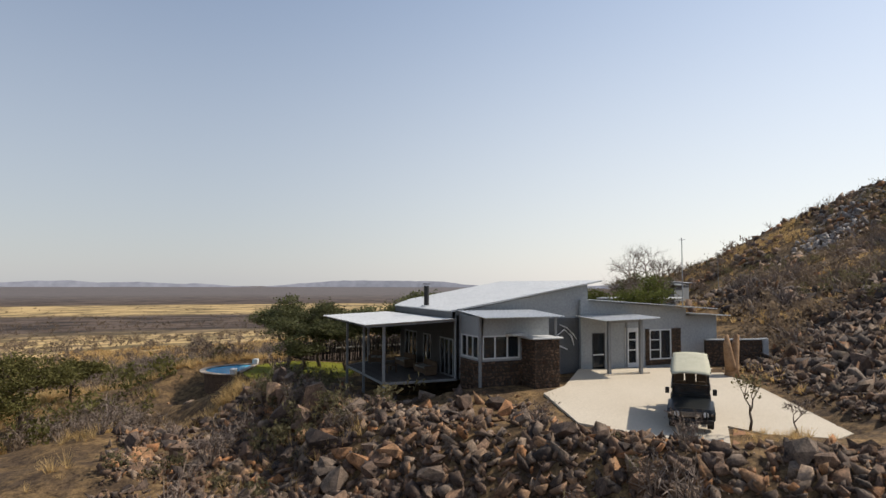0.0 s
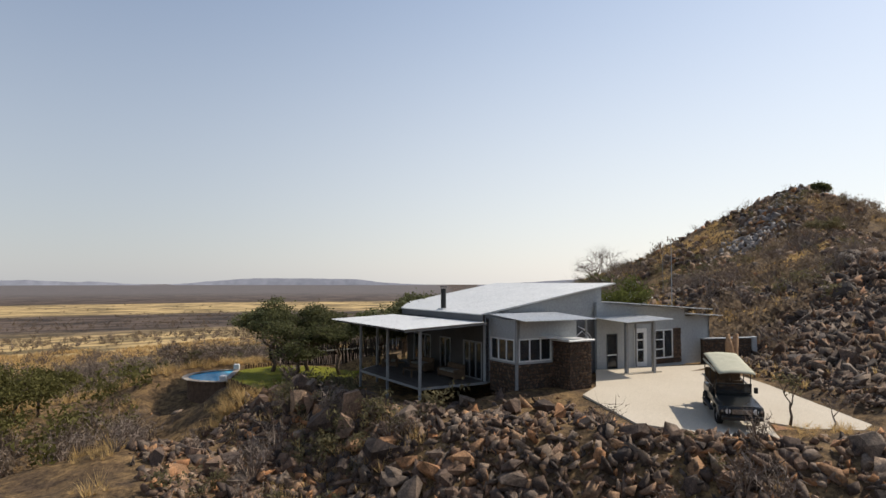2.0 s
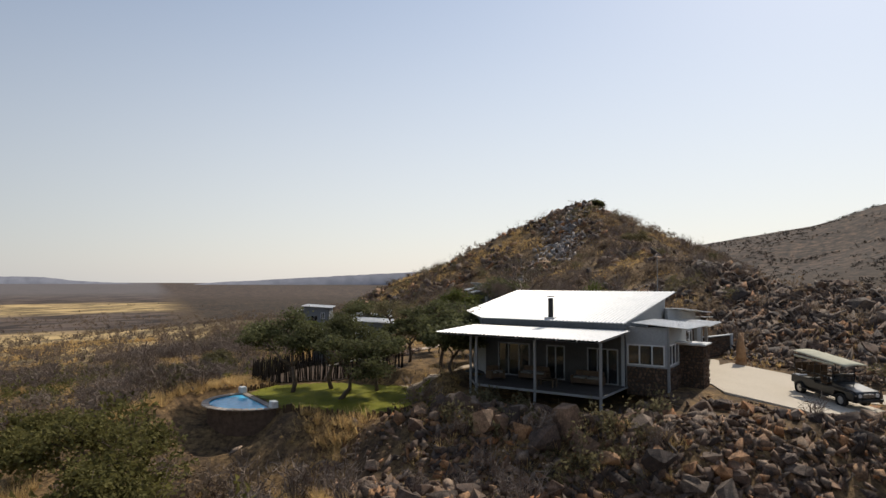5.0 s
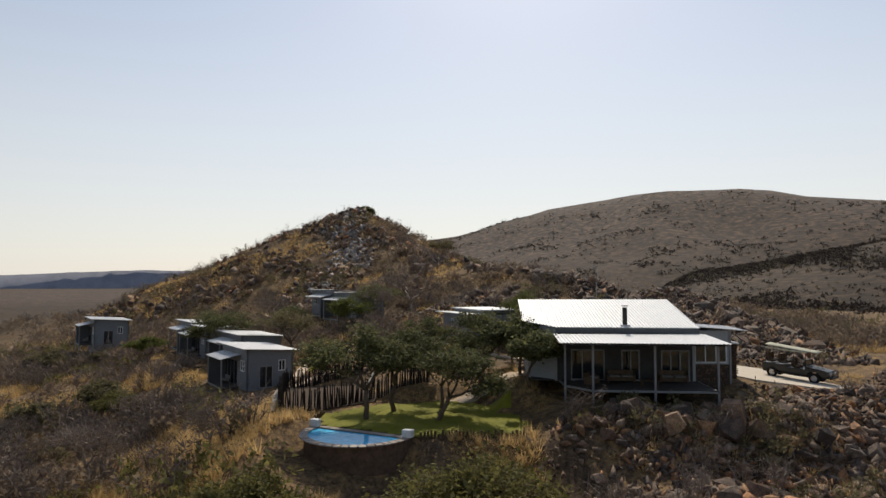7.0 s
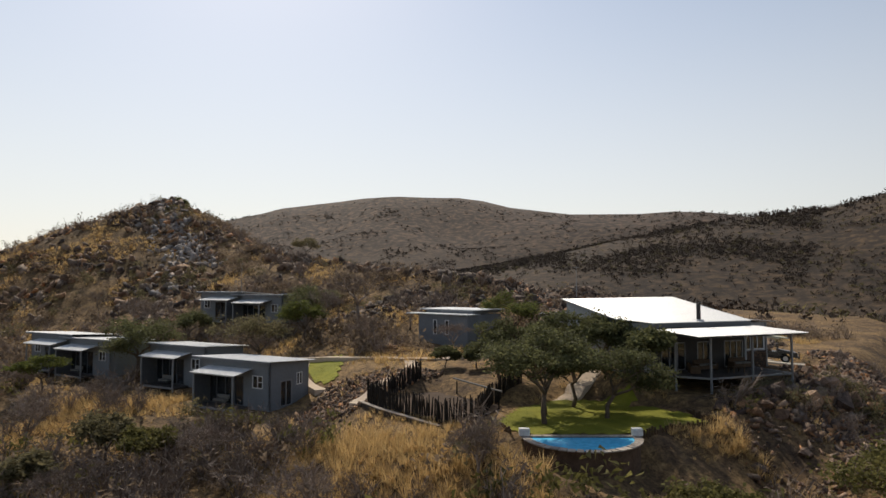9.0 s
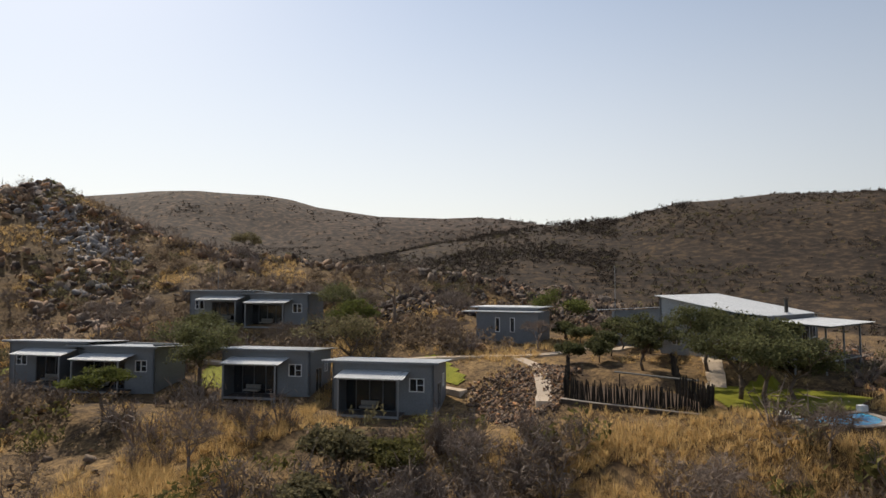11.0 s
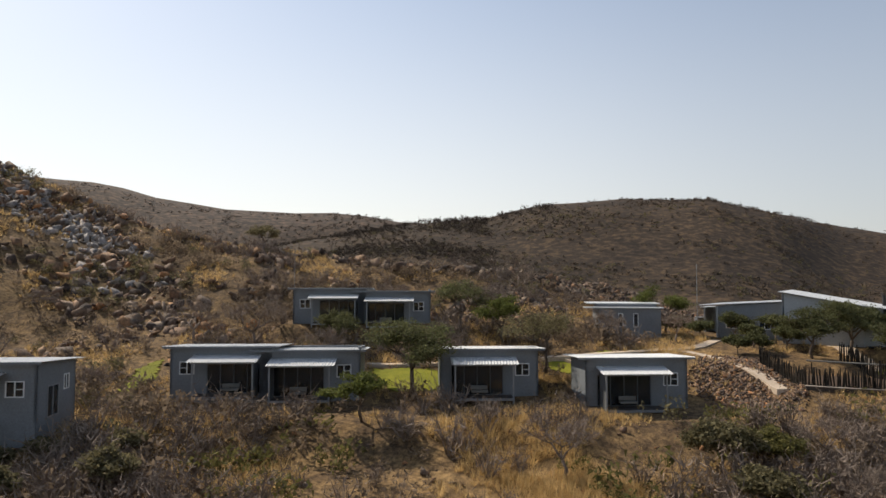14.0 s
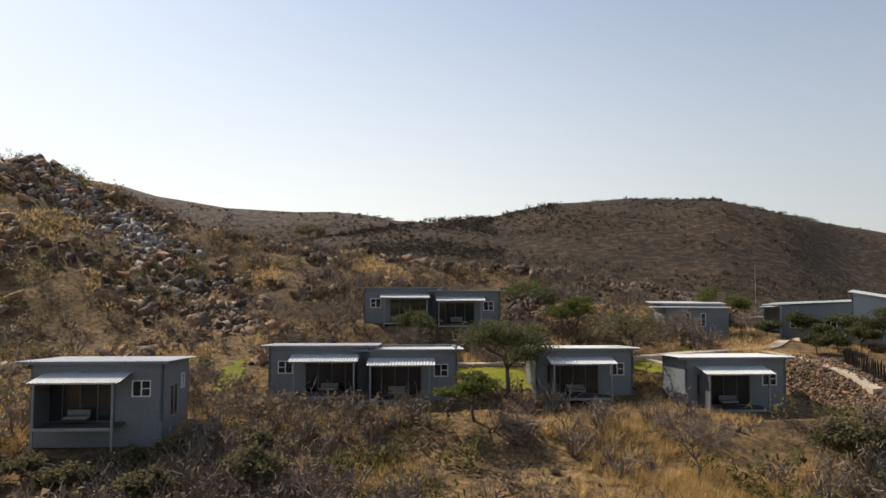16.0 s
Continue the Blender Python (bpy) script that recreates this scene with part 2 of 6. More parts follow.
# grassland strips and belts of scrub, one behind the other
_bd = _nt.nodes.new("ShaderNodeMath")
_bd.operation = 'MULTIPLY_ADD'
_bd.inputs[1].default_value = 260.0
_nt.links.new(_w, _bd.inputs[0])
_nt.links.new(_vl.outputs["Value"], _bd.inputs[2])
_bm = _nt.nodes.new("ShaderNodeMapRange")
_bm.inputs[1].default_value, _bm.inputs[2].default_value = 130.0, 1230.0
_nt.links.new(_bd.outputs[0], _bm.inputs[0])
PALE, SCRUBBY = (0.46, 0.335, 0.16), (0.105, 0.078, 0.062)
_plain = ramp(_nt, _bm.outputs[0], [(0.0, PALE), (0.30, PALE), (0.36, SCRUBBY), (0.52, SCRUBBY), (0.57, PALE), (0.76, PALE), (0.82, SCRUBBY)])
_plain = mixc(_nt, 0.8, _plain, mixc(_nt, 1.0, _plain, ramp(_nt, _w2, [(0.44, (0.16, 0.16, 0.17)), (0.56, (1.2, 1.15, 1.1))]), 'MULTIPLY'))
_hs = noise_node(_nt, _geo, 0.16, 7, 0.70)
_hill = ramp(_nt, _hs, [(0.42, (0.030, 0.022, 0.016)), (0.51, (0.048, 0.034, 0.024)), (0.62, (0.105, 0.069, 0.041))])
_hill = mixc(_nt, 0.5, _hill, mixc(_nt, 1.0, _hill, ramp(_nt, _n1, [(0.38, (0.45, 0.45, 0.46)), (0.64, (1.35, 1.3, 1.15))]), 'MULTIPLY'))
# the plateau turns paler and greyer with distance, haze put into its colour
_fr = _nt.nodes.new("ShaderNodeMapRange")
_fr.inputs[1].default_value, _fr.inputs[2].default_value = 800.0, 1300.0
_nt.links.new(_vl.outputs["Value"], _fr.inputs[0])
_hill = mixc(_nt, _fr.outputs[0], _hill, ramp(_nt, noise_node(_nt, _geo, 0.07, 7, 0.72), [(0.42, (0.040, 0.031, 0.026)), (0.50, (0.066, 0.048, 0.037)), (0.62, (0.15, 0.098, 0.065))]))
_sep = _nt.nodes.new("ShaderNodeSeparateXYZ")
_nt.links.new(_geo, _sep.inputs[0])
_my = _nt.nodes.new("ShaderNodeMapRange")
_my.inputs[1].default_value, _my.inputs[2].default_value = 15.0, 60.0
_lean, _ysum = _nt.nodes.new("ShaderNodeMath"), _nt.nodes.new("ShaderNodeMath")
_lean.operation, _ysum.operation = 'MULTIPLY_ADD', 'ADD'
_lean.inputs[1].default_value, _lean.inputs[2].default_value = 0.6, 36.0
_nt.links.new(_sep.outputs["X"], _lean.inputs[0])
_nt.links.new(_lean.outputs[0], _ysum.inputs[0])
_nt.links.new(_sep.outputs["Y"], _ysum.inputs[1])
_nt.links.new(_ysum.outputs[0], _my.inputs[0])
_mul = _nt.nodes.new("ShaderNodeMath")
_mul.operation = 'MULTIPLY'
_nt.links.new(_my.outputs[0], _mul.inputs[0])
_mh = _nt.nodes.new("ShaderNodeMapRange")
_mh.inputs[1].default_value, _mh.inputs[2].default_value = 120.0, 200.0
_nt.links.new(_vl.outputs["Value"], _mh.inputs[0])
_nt.links.new(_mh.outputs[0], _mul.inputs[1])
_inv, _mp = _nt.nodes.new("ShaderNodeMath"), _nt.nodes.new("ShaderNodeMath")
_inv.operation, _mp.operation = 'SUBTRACT', 'MULTIPLY'
_inv.inputs[0].default_value = 1.0
_nt.links.new(_my.outputs[0], _inv.inputs[1])
_nt.links.new(_inv.outputs[0], _mp.inputs[0])
_nt.links.new(_mr.outputs[0], _mp.inputs[1])
_c = mixc(_nt, _mp.outputs[0], _c, _plain)
# painted haze: mauve-grey laid over the plain from 950 to 1600 m
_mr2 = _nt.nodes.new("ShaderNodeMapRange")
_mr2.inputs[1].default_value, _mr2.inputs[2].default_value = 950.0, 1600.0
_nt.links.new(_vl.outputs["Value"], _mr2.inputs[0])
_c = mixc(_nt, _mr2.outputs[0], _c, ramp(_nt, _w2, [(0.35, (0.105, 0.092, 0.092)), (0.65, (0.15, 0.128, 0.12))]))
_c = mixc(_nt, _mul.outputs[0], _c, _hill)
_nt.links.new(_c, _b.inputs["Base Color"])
_b.inputs["Roughness"].default_value = 0.95
_b.inputs["Specular IOR Level"].default_value = 0.15
bump_of(_nt, _b, _n4, 0.7, 0.08)


# ---- mesh helpers ----
def part(name, bm, material, parent=None, label="", smooth=False):
    me = bpy.data.meshes.new(name)
    bm.normal_update()
    bm.to_mesh(me)
    bm.free()
    if smooth:
        me.polygons.foreach_set("use_smooth", [True] * len(me.polygons))
    me.materials.append(material)
    ob = new(name, me)
    if parent:
        ob.parent = parent
    if label:
        ob["label"] = label
    return ob


def thing(name, m=None, label="", category="", group="", kind=""):
    ob = new(name)
    ob.empty_display_size = 0.3
    if m:
        ob.matrix_world = m
    return tagged(ob, label, category, group, kind)


def box(bm, x0, x1, y0, y1, z0, z1, bevel=0.0, m=None):
    vs = [bm.verts.new((x, y, z)) for x in (x0, x1) for y in (y0, y1) for z in (z0, z1)]
    fs = [bm.faces.new([vs[i] for i in q]) for q in ((0, 1, 3, 2), (4, 6, 7, 5), (0, 4, 5, 1), (2, 3, 7, 6), (0, 2, 6, 4), (1, 5, 7, 3))]
    if bevel:
        es = list({e for f in fs for e in f.edges})
        r = bmesh.ops.bevel(bm, geom=es, offset=bevel, segments=1, affect='EDGES')
        vs = list({v for f in r["faces"] for v in f.verts} | {v for v in vs if v.is_valid})
    if m:
        bmesh.ops.transform(bm, matrix=m, verts=[v for v in vs if v.is_valid])
    return vs


def box_bm(*a, **k):
    bm = bmesh.new()
    box(bm, *a, **k)
    return bm


def prism(bm, poly, z0, z1):
    """A polygon (anticlockwise) raised from z0 to z1; either may be a function of x, y."""
    za = z0 if callable(z0) else (lambda x, y: z0)
    zb = z1 if callable(z1) else (lambda x, y: z1)
    lo = [bm.verts.new((x, y, za(x, y))) for x, y in poly]
    hi = [bm.verts.new((x, y, zb(x, y))) for x, y in poly]
    n = len(poly)
    bm.faces.new(hi)
    bm.faces.new(lo[::-1])
    for i in range(n):
        bm.faces.new((lo[i], lo[(i + 1) % n], hi[(i + 1) % n], hi[i]))
    return bm


def tube(bm, pts, radii, sides=6):
    """A tapered tube along points."""
    rings = []
    for i, (p, r) in enumerate(zip(pts, radii)):
        p = Vector(p)
        d = (Vector(pts[min(i + 1, len(pts) - 1)]) - Vector(pts[max(i - 1, 0)])).normalized()
        a = d.orthogonal().normalized()
        b = d.cross(a)
        rings.append([bm.verts.new(p + r * (math.cos(2 * math.pi * k / sides) * a + math.sin(2 * math.pi * k / sides) * b)) for k in range(sides)])
    for r0, r1 in zip(rings, rings[1:]):
        for k in range(sides):
            bm.faces.new((r0[k], r0[(k + 1) % sides], r1[(k + 1) % sides], r1[k]))
    bm.faces.new(rings[0][::-1])
    bm.faces.new(rings[-1])


def corrugated(a, b, c, d, pitch=0.25, amp=0.022, thick=0.012):
    """A profiled sheet over the corners a, b (eave) and d, c (top edge, d above a), ribs running from eave to top."""
    a, b, c, d = (Vector(v) for v in (a, b, c, d))
    n = max(2, int((b - a).length / (pitch / 4)))
    up = (b - a).cross(d - a).normalized()
    up = up if up.z > 0 else -up
    bm = bmesh.new()
    rows = []
    for i in range(n + 1):
        t = i / n
        h = amp * (1, 1, -1, -1)[i % 4]
        p, q = a.lerp(b, t), d.lerp(c, t)
        rows.append([bm.verts.new(v) for v in (p + up * h, q + up * h, q + up * (h - thick), p + up * (h - thick))])
    for r, s in zip(rows, rows[1:]):
        for k in range(4):
            bm.faces.new((r[k], s[k], s[(k + 1) % 4], r[(k + 1) % 4]))
    bm.faces.new(rows[0])
    bm.faces.new(rows[-1][::-1])
    bmesh.ops.recalc_face_normals(bm, faces=bm.faces)
    return bm


def smoothstep(a, b, x):
    t = np.clip((x - a) / (b - a), 0, 1)
    return t * t * (3 - 2 * t)


def seg_dist(x, y, pts, closed):
    """Distance to a polyline and, for an open one, the side (positive: to the left of its run); for a closed one negative inside."""
    best, side = np.full(np.shape(x), 1e9), np.ones(np.shape(x))
    inside = np.zeros(np.shape(x), bool)
    run = list(zip(pts, pts[1:] + pts[:1])) if closed else list(zip(pts, pts[1:]))
    for (ax, ay), (bx, by) in run:
        dx, dy = bx - ax, by - ay
        t = np.clip(((x - ax) * dx + (y - ay) * dy) / (dx * dx + dy * dy), 0, 1)
        dd = np.hypot(x - ax - t * dx, y - ay - t * dy)
        s = np.sign(dx * (y - ay) - dy * (x - ax))
        near = dd < best - 1e-9
        best, side = np.where(near, dd, best), np.where(near, s, side)
        if closed:
            cross = ((ay > y) != (by > y)) & (x < (bx - ax) * (y - ay) / (by - ay + 1e-12) + ax)
            inside ^= cross
    return np.where(inside, -best, best) if closed else best * side


# ---- the lie of the land ----
EDGE = [(200, 150), (60, 34), (17, 9.5), (10, 3.2), (3, -2.0), (-9, -4.5), (-27, -8.5), (-34, 2), (-41, 13), (-48, 21), (-63, 42), (-73, 51), (-100, 85), (-200, 190)]
EDGE = EDGE[::-1]
DRIVE = [(0.6, 12.2), (3.9, 9.0), (5.0, 7.0), (9.6, 5.9), (14.0, 10.1), (11.5, 12.6), (14.4, 14.7), (13.7, 17.8), (6.6, 20.6), (1.4, 21.8)]
LAWN = [(-12.2, -2.2), (-13.0, -5.2), (-18.9, -5.9), (-25.6, -3.6), (-25.8, -0.5), (-22.5, 3.2), (-17.5, 5.6), (-13.5, 3.0)]
LAWN = LAWN[::-1]


SMALL_LAWNS = [[(-33.8, 24.0), (-33.2, 19.5), (-32.0, 19.0), (-29.5, 26.0), (-34.8, 31.6), (-36.5, 28.6)],
               [(-49.5, 37.6), (-46.0, 43.5), (-42.0, 38.5), (-45.6, 33.6)],
               [(-65.6, 53.4), (-60.0, 56.0), (-56.5, 61.0), (-60.0, 59.8)]]
YARD = [(-31.2, 8.8), (-30.6, 6.0), (-28.7, 0.0), (-26.2, 0.6), (-23.2, 3.8), (-22.8, 10.0), (-26.0, 12.8)]


def drive_z(x, y):
    return 0.44 - 0.107 * x - 0.015 * y


_lat = np.random.default_rng(3).uniform(-1, 1, (256, 256))


def vnoise(x, y):
    i, j = np.floor(x).astype(int), np.floor(y).astype(int)
    u, v = x - i, y - j
    u, v = u * u * (3 - 2 * u), v * v * (3 - 2 * v)
    g = lambda a, b: _lat[a % 256, b % 256]
    return (g(i, j) * (1 - u) + g(i + 1, j) * u) * (1 - v) + (g(i, j + 1) * (1 - u) + g(i + 1, j + 1) * u) * v


def wobble(x, y):
    """Soft unevenness at several sizes."""
    return sum(amp * vnoise(x / wl + 17.3 * k, y / wl + 5.1 * k) for k, (wl, amp) in enumerate(((26, 0.9), (13, 0.6), (6.5, 0.4), (3.2, 0.25), (1.7, 0.12))))


# skyline of the far plateau and of the nearer scrub hill: bearing, height over the eye in degrees, distance
FAR_AZ = [-180, -38, -30, -22, -14, -2, 6.5, 16, 24, 31, 38, 43, 48, 54, 62, 72, 180]
FAR_EL = [-0.5, -0.5, -0.4, 0.6, 2.4, 4.3, 6.6, 7.9, 7.6, 6.2, 5.9, 6.0, 5.3, 5.0, 4.4, 3.0, -0.5]
FAR_R = [2400, 2400, 2300, 2200, 2000, 2000, 1900, 1800, 1750, 1700, 1650, 1600, 1550, 1500, 1500, 1500, 2400]
NEAR_AZ = [-180, 4, 14, 24, 32, 42, 48, 54, 60, 68, 74, 79, 84, 88, 100, 130, 180]
NEAR_EL = [-0.8, -0.8, -0.2, 1.2, 2.6, 4.4, 5.25, 5.7, 7.0, 7.2, 6.9, 5.7, 4.3, 3.6, 2.5, 0.5, -0.6]
NEAR_R = [700, 640, 620, 610, 620, 660, 700, 720, 740, 740, 700, 720, 850, 900, 900, 900, 900]


# height of the koppie's crest from its top down to the drive
RIDGE_S = [0, 0.09, 0.15, 0.26, 0.42, 0.49, 0.72, 0.865, 1]
RIDGE_H = [25.4, 26.2, 24.0, 19.5, 13.9, 12.5, 10.2, 7.8, 6.4]


def land(x, y):
    x, y = np.asarray(x, float), np.asarray(y, float)
    D = seg_dist(x, y, EDGE, False)
    level = -3.3 + 1.5 * smoothstep(-36, -28, x) + 1.35 * smoothstep(-13, -6, x)
    grade = 0.19 - 0.09 * smoothstep(-38, -20, x) - 0.06 * smoothstep(-16, -4, x)
    up = grade * np.clip(D - 6, 0, 34)
    drop = (1.5 + 0.9 * smoothstep(-30, -5, x)) * smoothstep(0, 5.5, -D) + 0.10 * np.clip(-D - 3, 0, 90) + 0.045 * np.clip(-D - 90, 0, 250)
    h = level + np.where(D > 0, up, -drop)
    # the koppie behind the lodge, with a spur running down towards the drive
    sx, sy = 56.0, -86.0
    s = np.clip(((x + 56) * sx + (y - 134) * sy) / (sx * sx + sy * sy), 0, 1)
    dist = np.hypot(x + 56 - s * sx, y - 134 - s * sy)
    hill = np.interp(s, RIDGE_S, RIDGE_H) - 0.35 * dist - 0.11 * np.clip(dist - 20, 0, 80)
    spur = 6.6 - 0.42 * np.hypot(x - 9, (y - 44) * 0.85)
    knoll = 5.3 - 0.34 * np.hypot(x + 17, y - 47)
    for top in (hill, spur, knoll):
        k = 2.5
        q = np.clip(0.5 + 0.5 * (top - h) / k, 0, 1)
        h = h * (1 - q) + top * q + k * q * (1 - q) * 0.5
    rough = 0.25 + 0.75 * smoothstep(-1, 6, hill) + 0.7 * smoothstep(0.5, -4, D) * smoothstep(-14, -4, x)
    h = h + wobble(x, y) * np.clip(rough, 0, 1.6)
    # distant ranges round a middle point
    r, az = np.hypot(x + 55, y + 15), np.degrees(np.arctan2(x + 55, y + 15))
    base = h * (1 - smoothstep(160, 380, r)) - 24 * smoothstep(160, 380, r)
    h = base
    for azs, els, rs, foot, seed in ((FAR_AZ, FAR_EL, FAR_R, 0.36, 4.5), (NEAR_AZ, NEAR_EL, NEAR_R, 0.24, 8.5)):
        far, el = np.interp(az, azs, rs), np.interp(az, azs, els)
        q = r / far
        crest = np.tan(np.radians(el)) * far + 7 + far * 0.0014 * vnoise(az / 2.3, az * 0 + seed)
        rise = smoothstep(foot, 1.0, q) * (0.75 + 0.25 * smoothstep(0.5, 1.0, q)) * (1 - 0.75 * smoothstep(1.05, 1.7, q))
        gully = crest * (0.10 * vnoise(x / 240 + 3, y / 240) + 0.05 * vnoise(x / 110, y / 110 + 9)) * smoothstep(foot, 0.6, q) * (1 - smoothstep(0.75, 1.0, q))
        m = smoothstep(110, 240, r) * smoothstep(-0.4, 1.0, el)
        h = np.maximum(h, base * (1 - m) + (-24 + (crest + 24) * rise + gully) * m)
    # made ground: drive, lawn, house and cabin pads
    d = seg_dist(x, y, DRIVE, True)
    w = smoothstep(1.6, 0.1, d)
    h = h * (1 - w) + (drive_z(x, y) - 0.08) * w
    d = seg_dist(x, y, LAWN, True)
    w = smoothstep(1.6, 0.2, d)
    h = h * (1 - w) - 1.9 * w
    for px, py, pz, hw, hd, turn in PADS:
        c, sn = math.cos(turn), math.sin(turn)
        u, v = (x - px) * c + (y - py) * sn, -(x - px) * sn + (y - py) * c
        w = smoothstep(2.5, 0.2, np.maximum(np.abs(u) - hw, np.abs(v) - hd))
        h = h * (1 - w) + pz * w
    # hollow round the pool tank
    w = smoothstep(5.5, 3.6, np.hypot(x + 22.9, y + 6.4)) * smoothstep(-0.2, 0.6, -(0.36 * (x + 22.5) + 0.93 * (y + 5.2)) * -1 * -1)
    h = h - 1.2 * w
    h = h - 0.9 * smoothstep(6.5, 2.0, np.hypot((x + 16.0) * 0.75, y + 10.2)) * smoothstep(0.2, 1.5, seg_dist(x, y, LAWN, True))
    return h


CAB = math.atan2(-0.772, 0.635)
PADS = [(-5.5, 8.5, -0.15, 7, 5.0, 0), (-4, 17.5, -0.05, 5.5, 4.2, 0), (1.4, 6.6, -0.15, 1.6, 2.2, 0), (-5, 2.2, -1.15, 5, 2.4, 0), (-36.9, 52.9, 1.95, 8.6, 3.4, CAB), (-27.0, 5.4, -1.75, 2.9, 4.6, 0.36)]


def ground_z(x, y):
    return float(land(np.array([x]), np.array([y]))[0])

# ---- ground ----
def axis(lo, hi, step, reach):
    mid = np.arange(lo, hi + step / 2, step)
    out, s, up, dn = [], step, [], []
    p = hi
    while p < reach:
        s *= 1.13
        p += s
        up.append(p)
    p, s = lo, step
    while p > -reach:
        s *= 1.13
        p -= s
        dn.append(p)
    return np.concatenate([dn[::-1], mid, up])


def ground():
    xs, ys = axis(-92, 34, 0.9, 4600), axis(-22, 150, 0.95, 4600)
    X, Y = np.meshgrid(xs, ys)
    Z = land(X.ravel(), Y.ravel())
    co = np.stack([X.ravel(), Y.ravel(), Z], 1)
    nx, ny = len(xs), len(ys)
    i = (np.arange(ny - 1)[:, None] * nx + np.arange(nx - 1)[None]).ravel()
    f = np.stack([i, i + 1, i + nx + 1, i + nx], 1)
    me = bpy.data.meshes.new("ground")
    me.from_pydata(co.tolist(), [], f.tolist())
    me.polygons.foreach_set("use_smooth", [True] * len(me.polygons))
    me.materials.append(M_GROUND)
    return tagged(new("ground", me), "dry grassy and stony savanna ground with distant hills", "ground", kind="structure")


# ---- wall with openings ----
def wall_bm(length, height, thick, holes=(), top=None):
    """A wall along +x from 0, its face at y = 0, its body behind it, with rectangular openings (x0, x1, z0, z1). top: height at x."""
    bm = bmesh.new()
    xs = sorted({0.0, length, *(v for h in holes for v in h[:2])})
    for a, b in zip(xs, xs[1:]):
        zs = [0.0]
        for x0, x1, z0, z1 in sorted((h for h in holes if h[0] <= a + 1e-6 and h[1] >= b - 1e-6), key=lambda h: h[2]):
            zs += [z0, z1]
        zs.append(None)
        for k in range(0, len(zs), 2):
            z0, z1 = zs[k], zs[k + 1]
            if z1 is not None and z1 - z0 < 1e-4:
                continue
            ta = height if top is None else top(a)
            tb = height if top is None else top(b)
            za, zb = (ta, tb) if z1 is None else (z1, z1)
            q = [(a, 0, z0), (b, 0, z0), (b, 0, zb), (a, 0, za), (a, thick, z0), (b, thick, z0), (b, thick, zb), (a, thick, za)]
            v = [bm.verts.new(p) for p in q]
            for ids in ((0, 1, 2, 3), (5, 4, 7, 6), (0, 4, 5, 1), (3, 2, 6, 7), (0, 3, 7, 4), (1, 5, 6, 2)):
                bm.faces.new([v[i] for i in ids])
    bmesh.ops.remove_doubles(bm, verts=bm.verts, dist=1e-4)
    return bm


def window(parent, x0, x1, z0, z1, m, cols=1, rows=1, frame_w=0.07, frame_mat=None, name="window"):
    """A framed window in a wall's opening, in the wall's own axes (m): frame, bars, panes, a dark space behind."""
    frame_mat = frame_mat or M_TRIM
    w = new(name)
    w.parent, w.matrix_local = parent, m
    bm = bmesh.new()
    f = frame_w
    for a in ((x0, x1, z0, z0 + f), (x0, x1, z1 - f, z1), (x0, x0 + f, z0 + f, z1 - f), (x1 - f, x1, z0 + f, z1 - f)):
        box(bm, a[0], a[1], -0.03, 0.08, a[2], a[3])
    for c in range(1, cols):
        x = x0 + (x1 - x0) * c / cols
        box(bm, x - f / 2, x + f / 2, -0.025, 0.075, z0 + f, z1 - f)
    for r in range(1, rows):
        z = z0 + (z1 - z0) * r / rows
        box(bm, x0 + f, x1 - f, -0.02, 0.07, z - f / 2, z + f / 2)
    part("window_frame", bm, frame_mat, w)
    for c in range(cols):
        a, b = x0 + (x1 - x0) * c / cols + f / 2, x0 + (x1 - x0) * (c + 1) / cols - f / 2
        part("pane", box_bm(a, b, 0.03, 0.04, z0 + f / 2, z1 - f / 2), M_GLASS, w)
    return w


def stones_face(parent, x0, x1, z0, z1, m, size=0.24, depth=0.07):
    """Rough stones laid into a face in its own axes (m), shared shapes, each a piece."""
    z = z0
    while z < z1 - 0.05:
        hgt = min(size * rng.uniform(0.55, 1.0), z1 - z)
        x = x0 - rng.uniform(0, 0.5) * size
        while x < x1 - 0.05:
            wid = min(size * rng.choice((0.55, 0.8, 1.1, 1.5)) * rng.uniform(0.8, 1.25), x1 - x)
            ob = new("stone", STONE_MESH[int(rng.integers(len(STONE_MESH)))])
            ob.parent = parent
            ob.matrix_local = m @ Matrix.Translation((x + wid / 2, -0.02 + rng.uniform(-0.03, 0.03), z + hgt / 2 + rng.normal(0, 0.018))) @ Matrix.Rotation(rng.normal(0, 0.3), 4, 'Y') @ Matrix.Diagonal((wid * 0.58, depth * rng.uniform(0.8, 1.3), hgt * rng.uniform(0.52, 0.72), 1))
            x += wid
        z += hgt


def rock_mesh(name, seed, sub, material, flat=0.75):
    """An angular rock: the hull of scattered corners, about 1 in radius; sub 2 has more facets."""
    r = random.Random(seed)
    bm = bmesh.new()
    for _ in range(9 if sub == 1 else 15):
        v = Vector((r.uniform(-1, 1), r.uniform(-1, 1), r.uniform(-1, 1)))
        v = v.normalized() * r.uniform(0.72, 1.05) if r.random() < 0.7 else v * 0.85
        bm.verts.new((v.x, v.y * r.uniform(0.9, 1.0), v.z * flat))
    out = bmesh.ops.convex_hull(bm, input=bm.verts)
    bmesh.ops.delete(bm, geom=[v for v in bm.verts if not v.link_faces], context='VERTS')
    bmesh.ops.triangulate(bm, faces=bm.faces)
    bmesh.ops.recalc_face_normals(bm, faces=bm.faces)
    me = bpy.data.meshes.new(name)
    bm.to_mesh(me)
    bm.free()
    me.materials.append(material)
    return me


